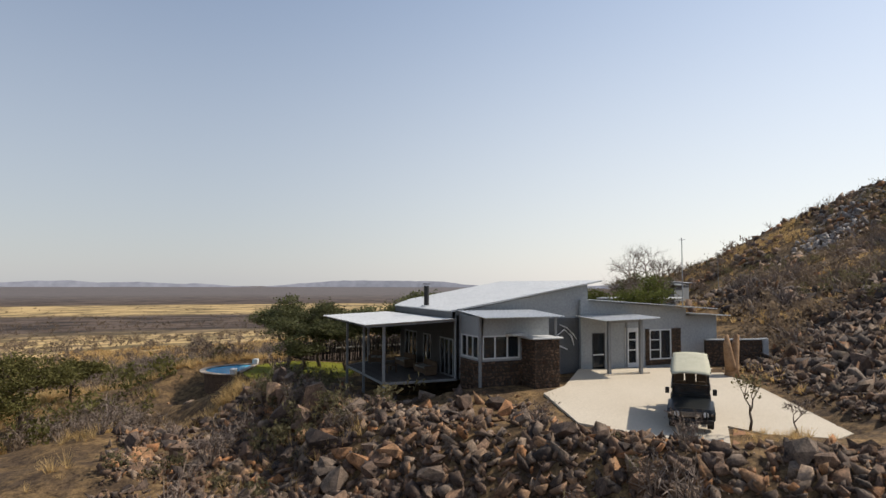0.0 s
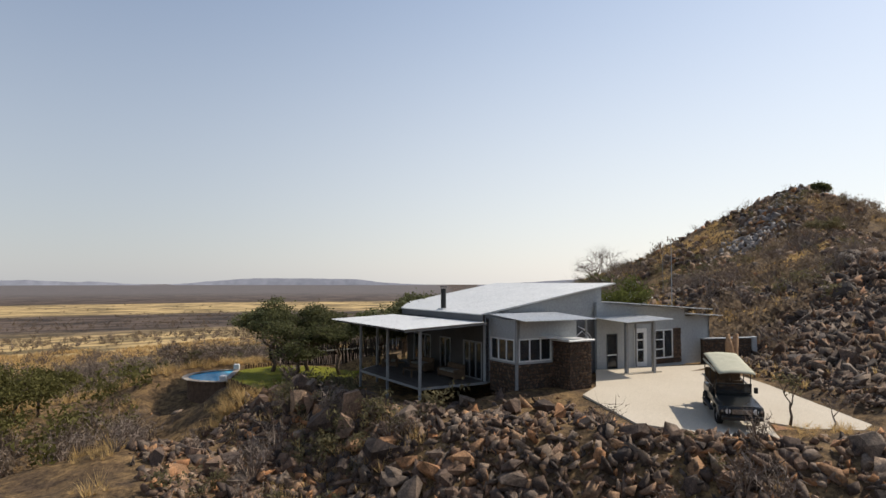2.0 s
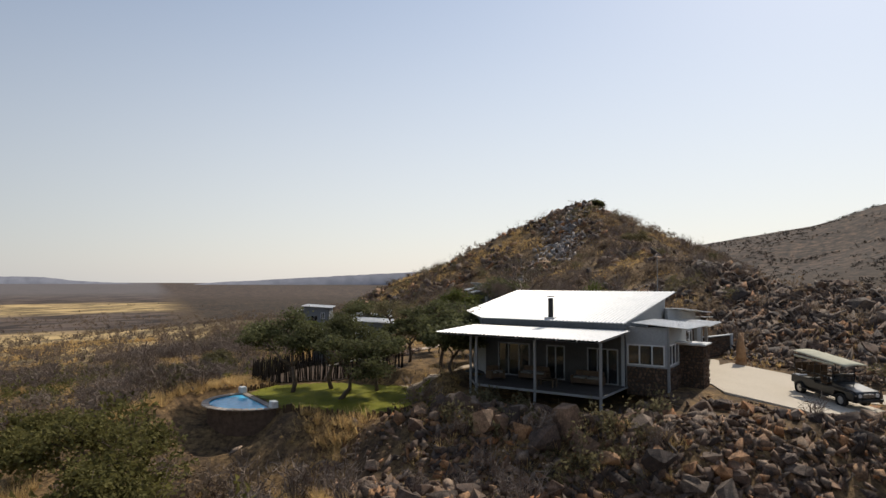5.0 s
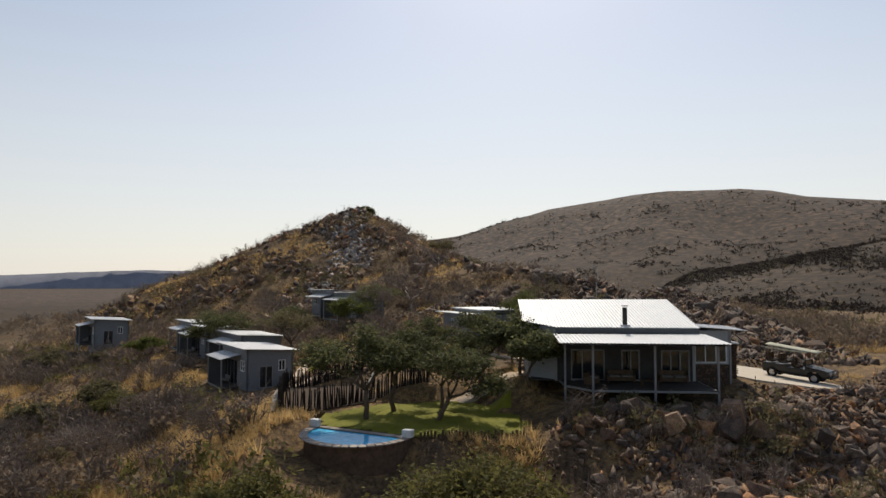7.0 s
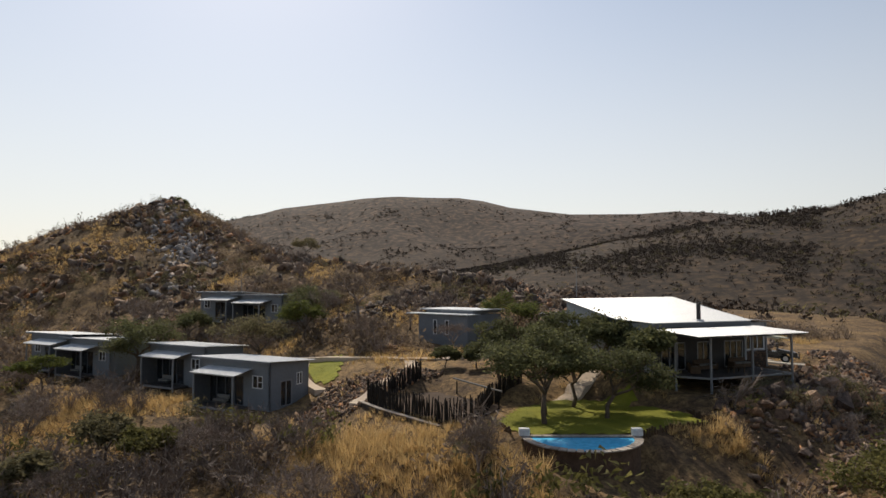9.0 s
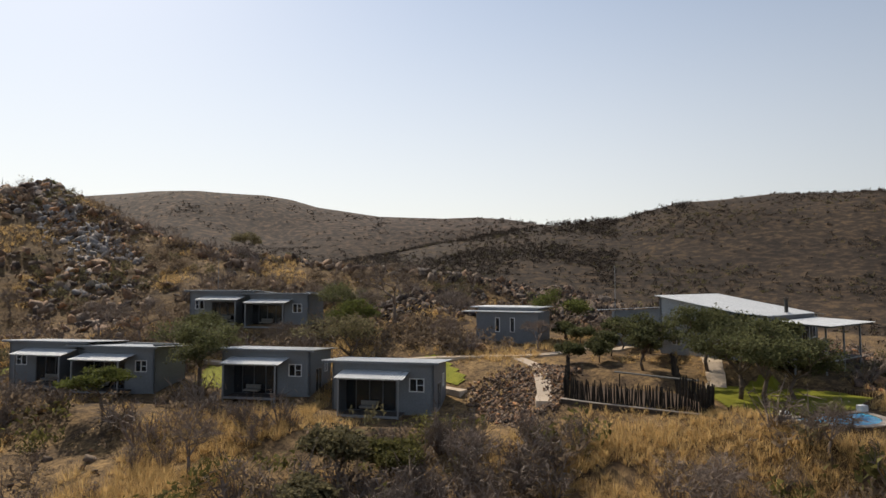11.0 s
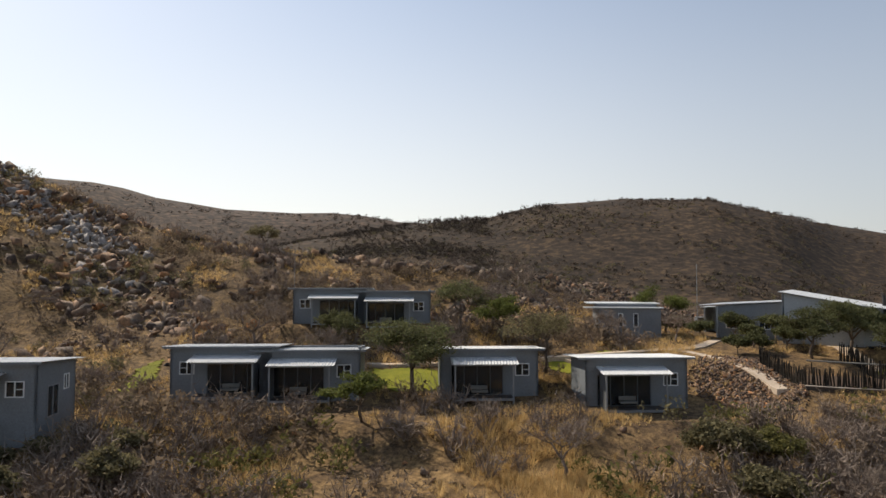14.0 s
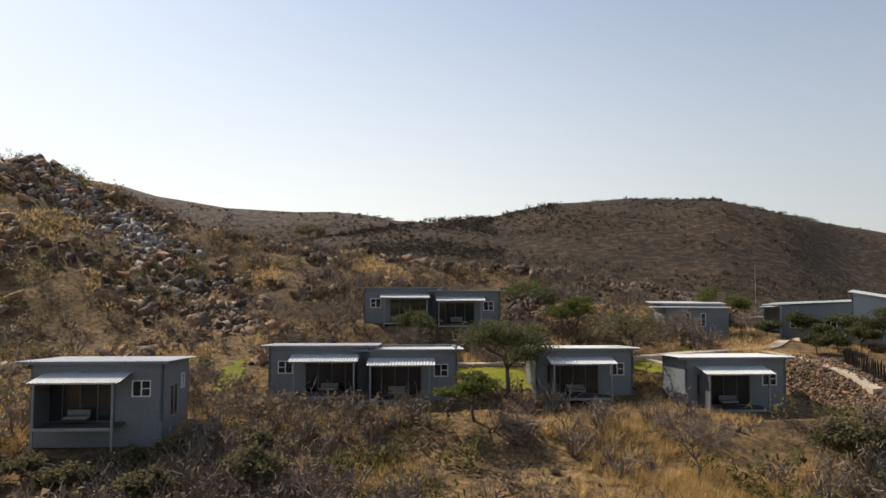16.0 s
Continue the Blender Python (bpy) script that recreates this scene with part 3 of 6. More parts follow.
STONE_MESH = [rock_mesh("stone", 40 + i, 1, M_STONE, 1.0) for i in range(8)]
BOULDERD_MESH = [rock_mesh("boulder", 20 + i, 2, M_ROCKD) for i in range(8)]
BOULDER_MESH = [rock_mesh("boulder", i, 2, M_ROCK) for i in range(14)]
PEBBLE_MESH = [rock_mesh("rubble", 70 + i, 1, M_ROCK) for i in range(8)]


# ---- main lodge ----
def veranda_posts(house, spots, z0, z1, r=0.065):
    for x, y in spots:
        part("post", box_bm(x - r, x + r, y - r, y + r, z0 if not callable(z0) else z0(x, y), z1(x, y) if callable(z1) else z1, bevel=0.012), M_POST, house)


def main_lodge():
    h = thing("lodge_house", None, "grey-clad single-storey lodge with white sheet roofs and a veranda", "house")
    # main mono-pitch roof, high at the back, with a cut front corner
    rz = lambda y: 3.86 + (y - 4.0) * 0.1745
    bm = bmesh.new()
    n = 208
    rows = []
    for i in range(n + 1):
        x = -12.35 + 12.9 * i / n
        lo = 3.92 if x > -10 else 3.92 + (-10 - x) * 0.78
        hi = 13.75 + 0.3 * i / n
        up = 0.022 * (1, 1, -1, -1)[i % 4]
        xl = min(x, 0.12)
        rows.append([bm.verts.new((xl, lo, rz(lo) + up)), bm.verts.new((x, hi, rz(hi) + up)), bm.verts.new((x, hi, rz(hi) + up - 0.05)), bm.verts.new((xl, lo, rz(lo) + up - 0.05))])
    for r, s in zip(rows, rows[1:]):
        for k in range(4):
            bm.faces.new((r[k], s[k], s[(k + 1) % 4], r[(k + 1) % 4]))
    bm.faces.new(rows[0])
    bm.faces.new(rows[-1][::-1])
    bmesh.ops.recalc_face_normals(bm, faces=bm.faces)
    roof = part("roof", bm, M_ROOF, h, "white profiled steel roof")
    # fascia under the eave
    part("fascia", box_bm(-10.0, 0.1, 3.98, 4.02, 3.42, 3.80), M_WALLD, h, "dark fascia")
    # body walls
    top_e = lambda s: rz(4.3 + s) - 0.06
    part("wall", wall_bm(9.1, 4, 0.2, [], top_e), M_WALL, h).matrix_local = Matrix.Translation((-0.1, 4.3, -0.1)) @ Matrix.Rotation(radians(90), 4, 'Z')
    part("wall", wall_bm(11.6, 5.35, 0.2), M_WALL, h).matrix_local = Matrix.Translation((-0.3, 13.45, -0.1)) @ Matrix.Rotation(radians(180), 4, 'Z')
    top_w = lambda s: rz(13.4 - s) - 0.06 + 0.1
    part("wall", wall_bm(7.4, 5, 0.2, [(1.2, 2.2, 0.9, 2.4)], top_w), M_WALL, h).matrix_local = Matrix.Translation((-11.9, 13.4, -0.1)) @ Matrix.Rotation(radians(-90), 4, 'Z')
    window(h, 1.2, 2.2, 0.9, 2.4, Matrix.Translation((-11.9, 13.4, -0.1)) @ Matrix.Rotation(radians(-90), 4, 'Z'), 2)
    # veranda back wall with glazed doors, a dark wall darkened further for shade
    holes = [(1.0, 3.4, 0.1, 2.3), (4.6, 5.9, 0.1, 2.3), (7.4, 9.4, 0.1, 2.3)]
    mv = Matrix.Translation((-9.9, 4.35, -0.1))
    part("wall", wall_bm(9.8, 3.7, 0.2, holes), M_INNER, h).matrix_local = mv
    for x0, x1, z0, z1 in holes:
        window(h, x0, x1, z0, z1, mv, 3 if x1 - x0 > 1.5 else 2, 1, 0.08, M_POST, "glazed_door")
    mk = Matrix.Translation((-11.9, 6.0, -0.1)) @ Matrix.Rotation(math.atan2(-1.65, 2.0), 4, 'Z')
    part("wall", wall_bm(2.6, 3.9, 0.2), M_WALL, h).matrix_local = mk
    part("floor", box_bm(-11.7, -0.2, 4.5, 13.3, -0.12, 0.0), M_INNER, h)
    # chimney
    c = part("chimney", prism(bmesh.new(), [(-5.0 + 0.17 * math.cos(a * math.pi / 6), 4.42 + 0.17 * math.sin(a * math.pi / 6)) for a in range(12)], 3.7, 5.25), M_BLACK, h, "black steel flue pipe")
    part("cowl", prism(bmesh.new(), [(-5.0 + 0.24 * math.cos(a * math.pi / 6), 4.42 + 0.24 * math.sin(a * math.pi / 6)) for a in range(12)], 5.33, 5.39), M_BLACK, c)
    part("flashing", box_bm(-5.35, -4.65, 4.2, 4.75, 3.90, 4.0), M_ROOF, c)
    # veranda deck: planks on a frame
    deck = new("deck")
    deck.parent = h
    poly = [(0, 0), (0, 4.35), (-9.8, 4.35), (-9.6, 1.9), (-8.04, 0)]
    part("deck_frame", prism(bmesh.new(), poly, -0.14, -0.035), M_POST, deck)
    y = 0.0
    while y < 4.3:
        left = -8.04 - 1.56 * min(1, y / 1.9)
        part("plank", box_bm(left - 0.02, 0.02, y, y + 0.135, -0.03, 0.0), M_DECK, deck)
        y += 0.143
    part("edge_beam", box_bm(-8.06, 0.05, -0.07, -0.01, -0.10, 0.015), M_POST, deck)
    part("edge_beam", box_bm(0.025, 0.08, -0.07, 4.35, -0.10, 0.015), M_POST, deck)
    bm = box_bm(0, 2.46, -0.06, 0, -0.10, 0.015)
    part("edge_beam", bm, M_POST, deck).matrix_local = Matrix.Translation((-8.04, -0.02, 0)) @ Matrix.Rotation(math.atan2(1.9, -1.56), 4, 'Z') @ Matrix.Diagonal((1, -1, 1, 1))
    # veranda roof
    vz = lambda y: 3.17 + (y + 1.15) * 0.0445
    part("veranda_roof", corrugated((-10.3, -1.15, vz(-1.15)), (0.46, -1.15, vz(-1.15)), (0.42, 4.0, vz(4.0)), (-10.26, 3.4, vz(3.4))), M_ROOF, h, "white profiled veranda roof")
    for x in (-8.0, -4.0, 0.0):
        part("post", box_bm(x - 0.07, x + 0.07, -0.07, 0.07, ground_z(x, 0) - 0.5, vz(0) - 0.05, bevel=0.012), M_POST, h)
    part("post", box_bm(-9.67, -9.53, 1.83, 1.97, ground_z(-9.6, 1.9) - 0.5, vz(1.9) - 0.05, bevel=0.012), M_POST, h)
    part("eave_beam", box_bm(-9.9, 0.2, -0.06, 0.06, vz(0) - 0.2, vz(0) - 0.05), M_POST, h)
    for x in np.arange(-9.5, 0.3, 1.22):
        part("rafter", prism(bmesh.new(), [(x - 0.03, -1.05), (x + 0.03, -1.05), (x + 0.03, 4.2), (x - 0.03, 4.2)], lambda a, b: vz(b) - 0.15, lambda a, b: vz(b) - 0.035), M_POST, h)
    # added dark panel below the pale sheet, stands in for the ceiling's shade
    part("ceiling_lining", prism(bmesh.new(), [(-10.1, -1.0), (0.3, -1.0), (0.3, 3.9), (-10.1, 3.3)], lambda a, b: vz(b) - 0.16, lambda a, b: vz(b) - 0.153), M_WALLD, h, "dark panel added for shade under the veranda roof")
    # kitchen wing towards the drive
    kz = lambda x: 3.84 - (x - 0.4) * 0.07
    part("kitchen_roof", corrugated((3.62, 4.25, 3.62), (3.92, 9.05, 3.64), (0.36, 9.05, 3.86), (0.36, 4.25, 3.86)), M_ROOF, h, "white profiled low roof")
    ms = Matrix.Translation((-0.1, 4.66, -0.2))
    hole_s = [(0.06, 2.3, 1.5, 2.75)]
    part("wall", wall_bm(2.5, 3.8, 0.18, hole_s), M_WALL, h).matrix_local = ms
    window(h, *hole_s[0], ms, 3)
    me = Matrix.Translation((2.4, 4.665, -0.2)) @ Matrix.Rotation(radians(90), 4, 'Z')
    hole_e = [(0.12, 2.4, 1.52, 2.78)]
    part("wall", wall_bm(4.3, 3.82, 0.18, hole_e), M_WALL, h).matrix_local = me
    window(h, *hole_e[0], me, 3)
    part("wall", wall_bm(2.3, 3.8, 0.18), M_WALLD, h).matrix_local = Matrix.Translation((2.3, 8.97, -0.2)) @ Matrix.Rotation(radians(180), 4, 'Z')
    part("post", box_bm(2.36, 2.5, 4.56, 4.70, ground_z(2.4, 4.6) - 0.4, 3.62, bevel=0.012), M_POST, h)
    part("post", box_bm(3.35, 3.45, 8.72, 8.82, 2.4, 3.6, bevel=0.01), M_POST, h)
    base = part("stone_plinth", box_bm(2.405, 2.44, 4.75, 7.2, -0.4, 1.2), M_MORTAR, h, "brown stone plinth")
    stones_face(base, 4.72, 7.15, -0.3, 1.2, Matrix.Translation((2.46, 0, 0)) @ Matrix.Rotation(radians(90), 4, 'Z'))
    base = part("stone_plinth", box_bm(-0.05, 2.36, 4.6, 4.655, -0.5, 1.2), M_MORTAR, h, "brown stone plinth")
    stones_face(base, 0.0, 2.3, -0.45, 1.2, Matrix.Translation((0, 4.59, 0)))
    # stone pillar with a capping slab
    pil = part("stone_pillar", box_bm(2.45, 3.8, 7.2, 8.75, -0.6, 2.42), M_MORTAR, h, "brown dry-stone pillar")
    stones_face(pil, 7.2, 8.75, -0.45, 2.42, Matrix.Translation((3.82, 0, 0)) @ Matrix.Rotation(radians(90), 4, 'Z'), 0.2)
    stones_face(pil, 2.45, 3.8, -0.45, 2.42, Matrix.Translation((0, 7.18, 0)), 0.2)
    part("capping", box_bm(2.42, 3.98, 7.0, 8.9, 2.43, 2.53, bevel=0.02), M_ROOF, pil, "pale capping slab")
    part("capping", box_bm(2.42, 3.2, 6.2, 7.1, 2.6, 2.68, bevel=0.02), M_ROOF, pil)
    # rear wing with the entrance
    wz = lambda y: 4.5 - (y - 12.7) * 0.072
    part("wing_roof", corrugated((1.15, 23.0, 3.78), (1.15, 13.3, 4.42), (-9.5, 13.3, 4.42), (-9.5, 23.0, 3.78), 0.25), M_ROOF, h, "white profiled wing roof")
    mw = Matrix.Translation((0.3, 12.6, -0.1)) @ Matrix.Rotation(radians(90), 4, 'Z')
    holes = [(0.82, 1.78, 0.12, 2.45), (3.34, 4.5, 0.2, 2.7), (5.3, 7.1, 0.6, 2.55)]
    part("wall", wall_bm(8.4, 4, 0.2, holes, lambda s: wz(12.6 + s) + 0.0), M_WALL, h).matrix_local = mw
    d = window(h, 0.82, 1.78, 0.12, 2.45, mw, 1, 1, 0.05, M_WALLD, "entrance_door")
    part("push_bar", box_bm(0.87, 1.73, 0.005, 0.03, 1.05, 1.12), M_TRIM, d)
    d = window(h, 3.34, 4.5, 0.2, 2.7, mw, 1, 1, 0.28, M_TRIM, "side_door")
    for z in (1.25, 1.9):
        part("glazing_bar", box_bm(3.6, 4.25, -0.02, 0.06, z, z + 0.08), M_TRIM, d)
    d = window(h, 5.3, 7.1, 0.6, 2.55, mw, 2, 1, 0.08)
    for z in (1.2, 1.85):
        part("glazing_bar", box_bm(5.38, 6.18, -0.022, 0.06, z, z + 0.06), M_TRIM, d)
    for a, b, c0, c1 in ((4.98, 5.28, 0.6, 2.6), (7.12, 7.9, 0.6, 2.6), (4.98, 7.9, 0.25, 0.58)):
        sp = part("stone_panel", box_bm(a, b, -0.03, 0.0, c0, c1), M_MORTAR, h, "brown stone cladding panel")
        sp.matrix_local = mw
        stones_face(sp, a, b, c0, c1, Matrix.Translation((0, -0.04, 0)), 0.18, 0.05)
    part("wall", wall_bm(9.6, 3.8, 0.2), M_WALL, h).matrix_local = Matrix.Translation((0.25, 20.95, -0.1)) @ Matrix.Rotation(radians(180), 4, 'Z')
    part("wall", wall_bm(7.5, 4.2, 0.2, [(1, 2.2, 1.2, 2.3), (4.6, 5.8, 1.2, 2.3)], lambda s: wz(20.9 - s) - 0.05), M_CABIN, h).matrix_local = Matrix.Translation((-9.2, 20.9, -0.1)) @ Matrix.Rotation(radians(-90), 4, 'Z')
    for a in (1, 4.6):
        window(h, a, a + 1.2, 1.2, 2.3, Matrix.Translation((-9.2, 20.9, -0.1)) @ Matrix.Rotation(radians(-90), 4, 'Z'), 2)
    part("floor", box_bm(-9, 0.1, 13.6, 20.8, -0.12, 0.0), M_INNER, h)
    # recess wall between kitchen and entrance
    part("wall", wall_bm(3.7, 3.4, 0.15), M_WALLD, h, "dark feature wall").matrix_local = Matrix.Translation((0.05, 9.0, -0.1)) @ Matrix.Rotation(radians(90), 4, 'Z')
    # store at the far end, lower roof
    part("store_roof", corrugated((1.0, 21.0, 3.45), (1.0, 24.3, 3.3), (-3.5, 24.3, 3.3), (-3.5, 21.0, 3.45)), M_ROOF, h)
    ml = Matrix.Translation((0.1, 21.0, -0.2)) @ Matrix.Rotation(radians(90), 4, 'Z')
    part("wall", wall_bm(2.9, 3.5, 0.2), M_WALL, h).matrix_local = ml
    part("wall", wall_bm(3.4, 3.45, 0.2), M_WALL, h).matrix_local = Matrix.Translation((0.1, 23.9, -0.2)) @ Matrix.Rotation(radians(180), 4, 'Z')
    # entrance canopy
    can = new("entrance_canopy")
    can.parent = h
    part("canopy_roof", corrugated((3.15, 12.2, 3.28), (3.2, 16.3, 3.38), (0.3, 16.3, 3.52), (0.3, 12.2, 3.42)), M_ROOF, can)
    for x, y in ((2.0, 13.4), (2.25, 15.55)):
        part("post", box_bm(x - 0.1, x + 0.1, y - 0.1, y + 0.1, drive_z(x, y) - 0.15, 3.3, bevel=0.015), M_POST, can)
    part("beam", box_bm(2.05, 2.2, 13.3, 15.65, 3.08, 3.28), M_POST, can)
    part("step", box_bm(0.31, 2.3, 12.9, 16.2, -0.3, 0.08, bevel=0.02), M_CONC, can)
    part("step", box_bm(2.3, 2.62, 13.2, 16.0, -0.3, -0.06, bevel=0.02), M_CONC, can)
    part("downpipe", box_bm(0.32, 0.4, 16.0, 16.08, 0, 3.4), M_POST, h)
    return h


# ---- guest cabins ----
def cabin(name_label, x, y, z, double=False, mirror=False, turn=CAB, depth=4.6, back=False):
    """A grey-blue cabin; its origin is the front wall's corner at the window end, x running to the other end, the front towards -y."""
    c = thing("guest_cabin", None, name_label, "cabin", "guest cabins on the slope")
    W = 8.2
    sx = -1 if mirror else 1

    def unit(ox, dz, mir):
        f = Matrix.Translation((ox, 0, dz)) @ Matrix.Diagonal((-1 if mir else 1, 1, 1, 1))
        holes = [(0.75, 1.95, 1.55, 2.6), (2.95, 7.3, 0.0, 2.45)]

        def put(o):
            o.matrix_local = f @ o.matrix_local
            if mir:
                o.data.flip_normals() if o.type == 'MESH' else None
            return o
        put(part("wall", wall_bm(W, 3.9, 0.18, holes, lambda s: 3.72), M_CABIN, c))
        w = window(c, 0.75, 1.95, 1.55, 2.6, Matrix.Identity(4), 2)
        part("glazing_bar", box_bm(0.82, 1.32, -0.02, 0.07, 2.05, 2.1), M_TRIM, w)
        put(w)
        put(window(c, 2.95, 7.3, 0.0, 2.45, Matrix.Translation((0, 0.1, 0)), 4, 1, 0.07, M_WALLD, "glazed_door"))
        # plinth below floor level
        put(part("plinth", box_bm(0, W, 0.02, 0.2, -1.6, 0.0), M_CABIN, c))
        put(part("deck", box_bm(2.3, 7.1, -1.75, 0.0, -0.16, 0.0, bevel=0.01), M_DECK, c))
        put(part("edge_beam", box_bm(2.28, 7.12, -1.8, -1.75, -0.17, 0.02), M_POST, c))
        put(part("canopy_roof", corrugated((1.9, -1.95, 2.76), (7.35, -1.95, 2.76), (7.35, 0.0, 3.12), (1.9, 0.0, 3.12)), M_ROOF, c, "white profiled canopy roof"))
        for px in (2.35, 7.05):
            put(part("post", box_bm(px - 0.06, px + 0.06, -1.78, -1.66, -1.5, 2.75), M_POST, c))
        put(part("canopy_beam", box_bm(2.2, 7.2, -1.78, -1.68, 2.62, 2.74), M_POST, c))
        put(part("screen", box_bm(7.02, 7.08, -1.7, 0.0, 0.0, 2.6), M_WALLD, c, "slatted side screen"))
        bench = part("bench", box_bm(4.3, 5.7, -0.9, -0.35, 0.32, 0.5, bevel=0.04), M_FABRIC, c, "pale cushioned bench")
        part("bench_back", box_bm(4.3, 5.7, -0.4, -0.25, 0.5, 0.85, bevel=0.04), M_FABRIC, bench)
        put(bench)
        put(part("roof", corrugated((-0.55, -0.45, 3.86), (W + 0.75, -0.45, 3.86), (W + 0.75, depth + 0.5, 3.5), (-0.55, depth + 0.5, 3.5)), M_ROOF, c, "white profiled roof"))
        put(part("fascia", box_bm(-0.5, W + 0.7, -0.44, -0.40, 3.68, 3.82), M_CABIN, c))
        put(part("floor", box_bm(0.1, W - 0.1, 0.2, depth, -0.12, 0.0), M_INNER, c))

    unit(0, 0, False)
    total = W
    if double:
        unit(2 * W - 1.0, -0.32, True)
        total = 2 * W - 1.0
    # the wall at the window end faces -x in cabin axes
    m0 = Matrix.Translation((0.0, depth, -1.6)) @ Matrix.Rotation(radians(-90), 4, 'Z')
    hol = [(depth - 3.8, depth - 3.1, 3.15, 4.2), (depth - 2.55, depth - 1.2, 1.6, 3.7)]
    part("wall", wall_bm(depth, 5.3, 0.18, hol, lambda s: 5.02 + 0.07 * s), M_CABIN, c).matrix_local = m0
    window(c, *hol[0], m0, 2)
    window(c, *hol[1], m0, 2, 1, 0.08, M_POST, "side_door")
    m1 = Matrix.Translation((total, 0.0, -1.6)) @ Matrix.Rotation(radians(90), 4, 'Z')
    part("wall", wall_bm(depth, 5.3, 0.18, [], lambda s: 5.32 - 0.07 * s), M_CABIN, c).matrix_local = m1
    part("wall", wall_bm(total, 5.0, 0.18), M_CABIN, c).matrix_local = Matrix.Translation((total, depth, -1.6)) @ Matrix.Rotation(radians(180), 4, 'Z')
    c.matrix_world = Matrix.Translation((x, y, z)) @ Matrix.Rotation(turn, 4, 'Z') @ Matrix.Diagonal((sx, 1, 1, 1))
    return c


ground()
main_lodge()
U, BACK = Vector((0.635, -0.772, 0)), Vector((0.772, 0.635, 0))


C4 = (-74.01, 47.61, 0)


def at(p, u=0.0, b=0.0):
    q = Vector(p) + U * u + BACK * b
    return q.x, q.y


cabin("grey-blue guest cabin with covered deck, shaded, end of the row", *at((-38.74, 17.36, 0), 1.3), -3.15, mirror=True)
cabin("grey-blue guest cabin with covered deck behind a green tree", *at((-43.76, 28.12, 0), 1.42), -2.72, mirror=True)
cabin("long grey-blue double guest cabin with two stepped canopies", *at((-61.34, 49.34, 0), -1.2), -2.42, double=True)
cabin("grey-blue guest cabin beside a small lawn, covered deck", *at(C4, 1.3), -2.25, mirror=True)
cabin("double guest cabin higher up the slope, shaded deck", -43.6, 57.4, 2.1, double=True)


def reception():
    b = thing("reception_building", None, "small grey outbuilding with pale flat roofs", "building")
    p = [(-20.3, 31.2), (-16.9, 25.1), (-11.5, 28.2), (-14.9, 34.3)]
    part("wall", prism(bmesh.new(), p, 0.2, 3.55), M_CABIN, b)
    q = [(-21.4, 32.5), (-17.0, 24.7), (-15.2, 25.7), (-19.6, 33.5)]
    part("roof", prism(bmesh.new(), q, 3.58, 3.68), M_ROOF, b, "pale sheet roof")
    q = [(-19.6, 33.0), (-15.7, 25.6), (-11.0, 28.0), (-15.0, 35.4)]
    part("roof", prism(bmesh.new(), q, 4.02, 4.12), M_ROOF, b, "pale sheet roof")
    q = [(-19.0, 32.2), (-15.8, 26.0), (-11.6, 28.4), (-14.9, 34.2)]
    part("wall", prism(bmesh.new(), q, 3.69, 4.01), M_CABIN, b)
    m = Matrix.Translation((-20.3, 31.2, 0.4)) @ Matrix.Rotation(math.atan2(-6.1, 3.4), 4, 'Z') @ Matrix.Translation((0, -0.03, 0))
    for x in (2.2, 3.9):
        window(b, x, x + 0.55, 1.0, 2.6, m, 1)
    return b


reception()


# ---- drive, paths, lawns ----
def slab(name, poly, z, label, material=None, t=0.25):
    ob = part(name, prism(bmesh.new(), poly, lambda x, y: z(x, y) - t, z), material or M_CONC)
    return tagged(ob, label, "pavement", kind="structure")


slab("driveway", DRIVE, lambda x, y: drive_z(x, y) + 0.02, "pale concrete parking apron beside the lodge", t=0.5)


def ribbon(name, pts, width, label, material, lift=0.06):
    """A path draped over the ground along smooth points."""
    bm = bmesh.new()
    fine = []
    for (ax, ay), (bx, by) in zip(pts, pts[1:]):
        n = max(2, int(math.hypot(bx - ax, by - ay) / 0.7))
        fine += [(ax + (bx - ax) * i / n, ay + (by - ay) * i / n) for i in range(n)]
    fine.append(pts[-1])
    for _ in range(6):
        fine = [fine[0]] + [((a[0] + 2 * b[0] + c[0]) / 4, (a[1] + 2 * b[1] + c[1]) / 4) for a, b, c in zip(fine, fine[1:], fine[2:])] + [fine[-1]]
    rows = []
    for i, (x, y) in enumerate(fine):
        x0, y0 = fine[max(0, i - 1)]
        x1, y1 = fine[min(len(fine) - 1, i + 1)]
        d = Vector((x1 - x0, y1 - y0)).normalized()
        w = width / 2 * rng.uniform(0.9, 1.1)
        z = max(ground_z(x - d.y * w, y + d.x * w), ground_z(x + d.y * w, y - d.x * w), ground_z(x, y)) + lift
        rows.append([bm.verts.new((x - d.y * w, y + d.x * w, z)), bm.verts.new((x + d.y * w, y - d.x * w, z)), bm.verts.new((x + d.y * w, y - d.x * w, z - 0.5)), bm.verts.new((x - d.y * w, y + d.x * w, z - 0.5))])
    for r, s in zip(rows, rows[1:]):
        for k in range(4):
            bm.faces.new((r[k], r[(k + 1) % 4], s[(k + 1) % 4], s[k]))
    bm.faces.new(rows[0][::-1])
    bm.faces.new(rows[-1])
    bmesh.ops.recalc_face_normals(bm, faces=bm.faces)
    return tagged(part(name, bm, material), label, "path", kind="structure")


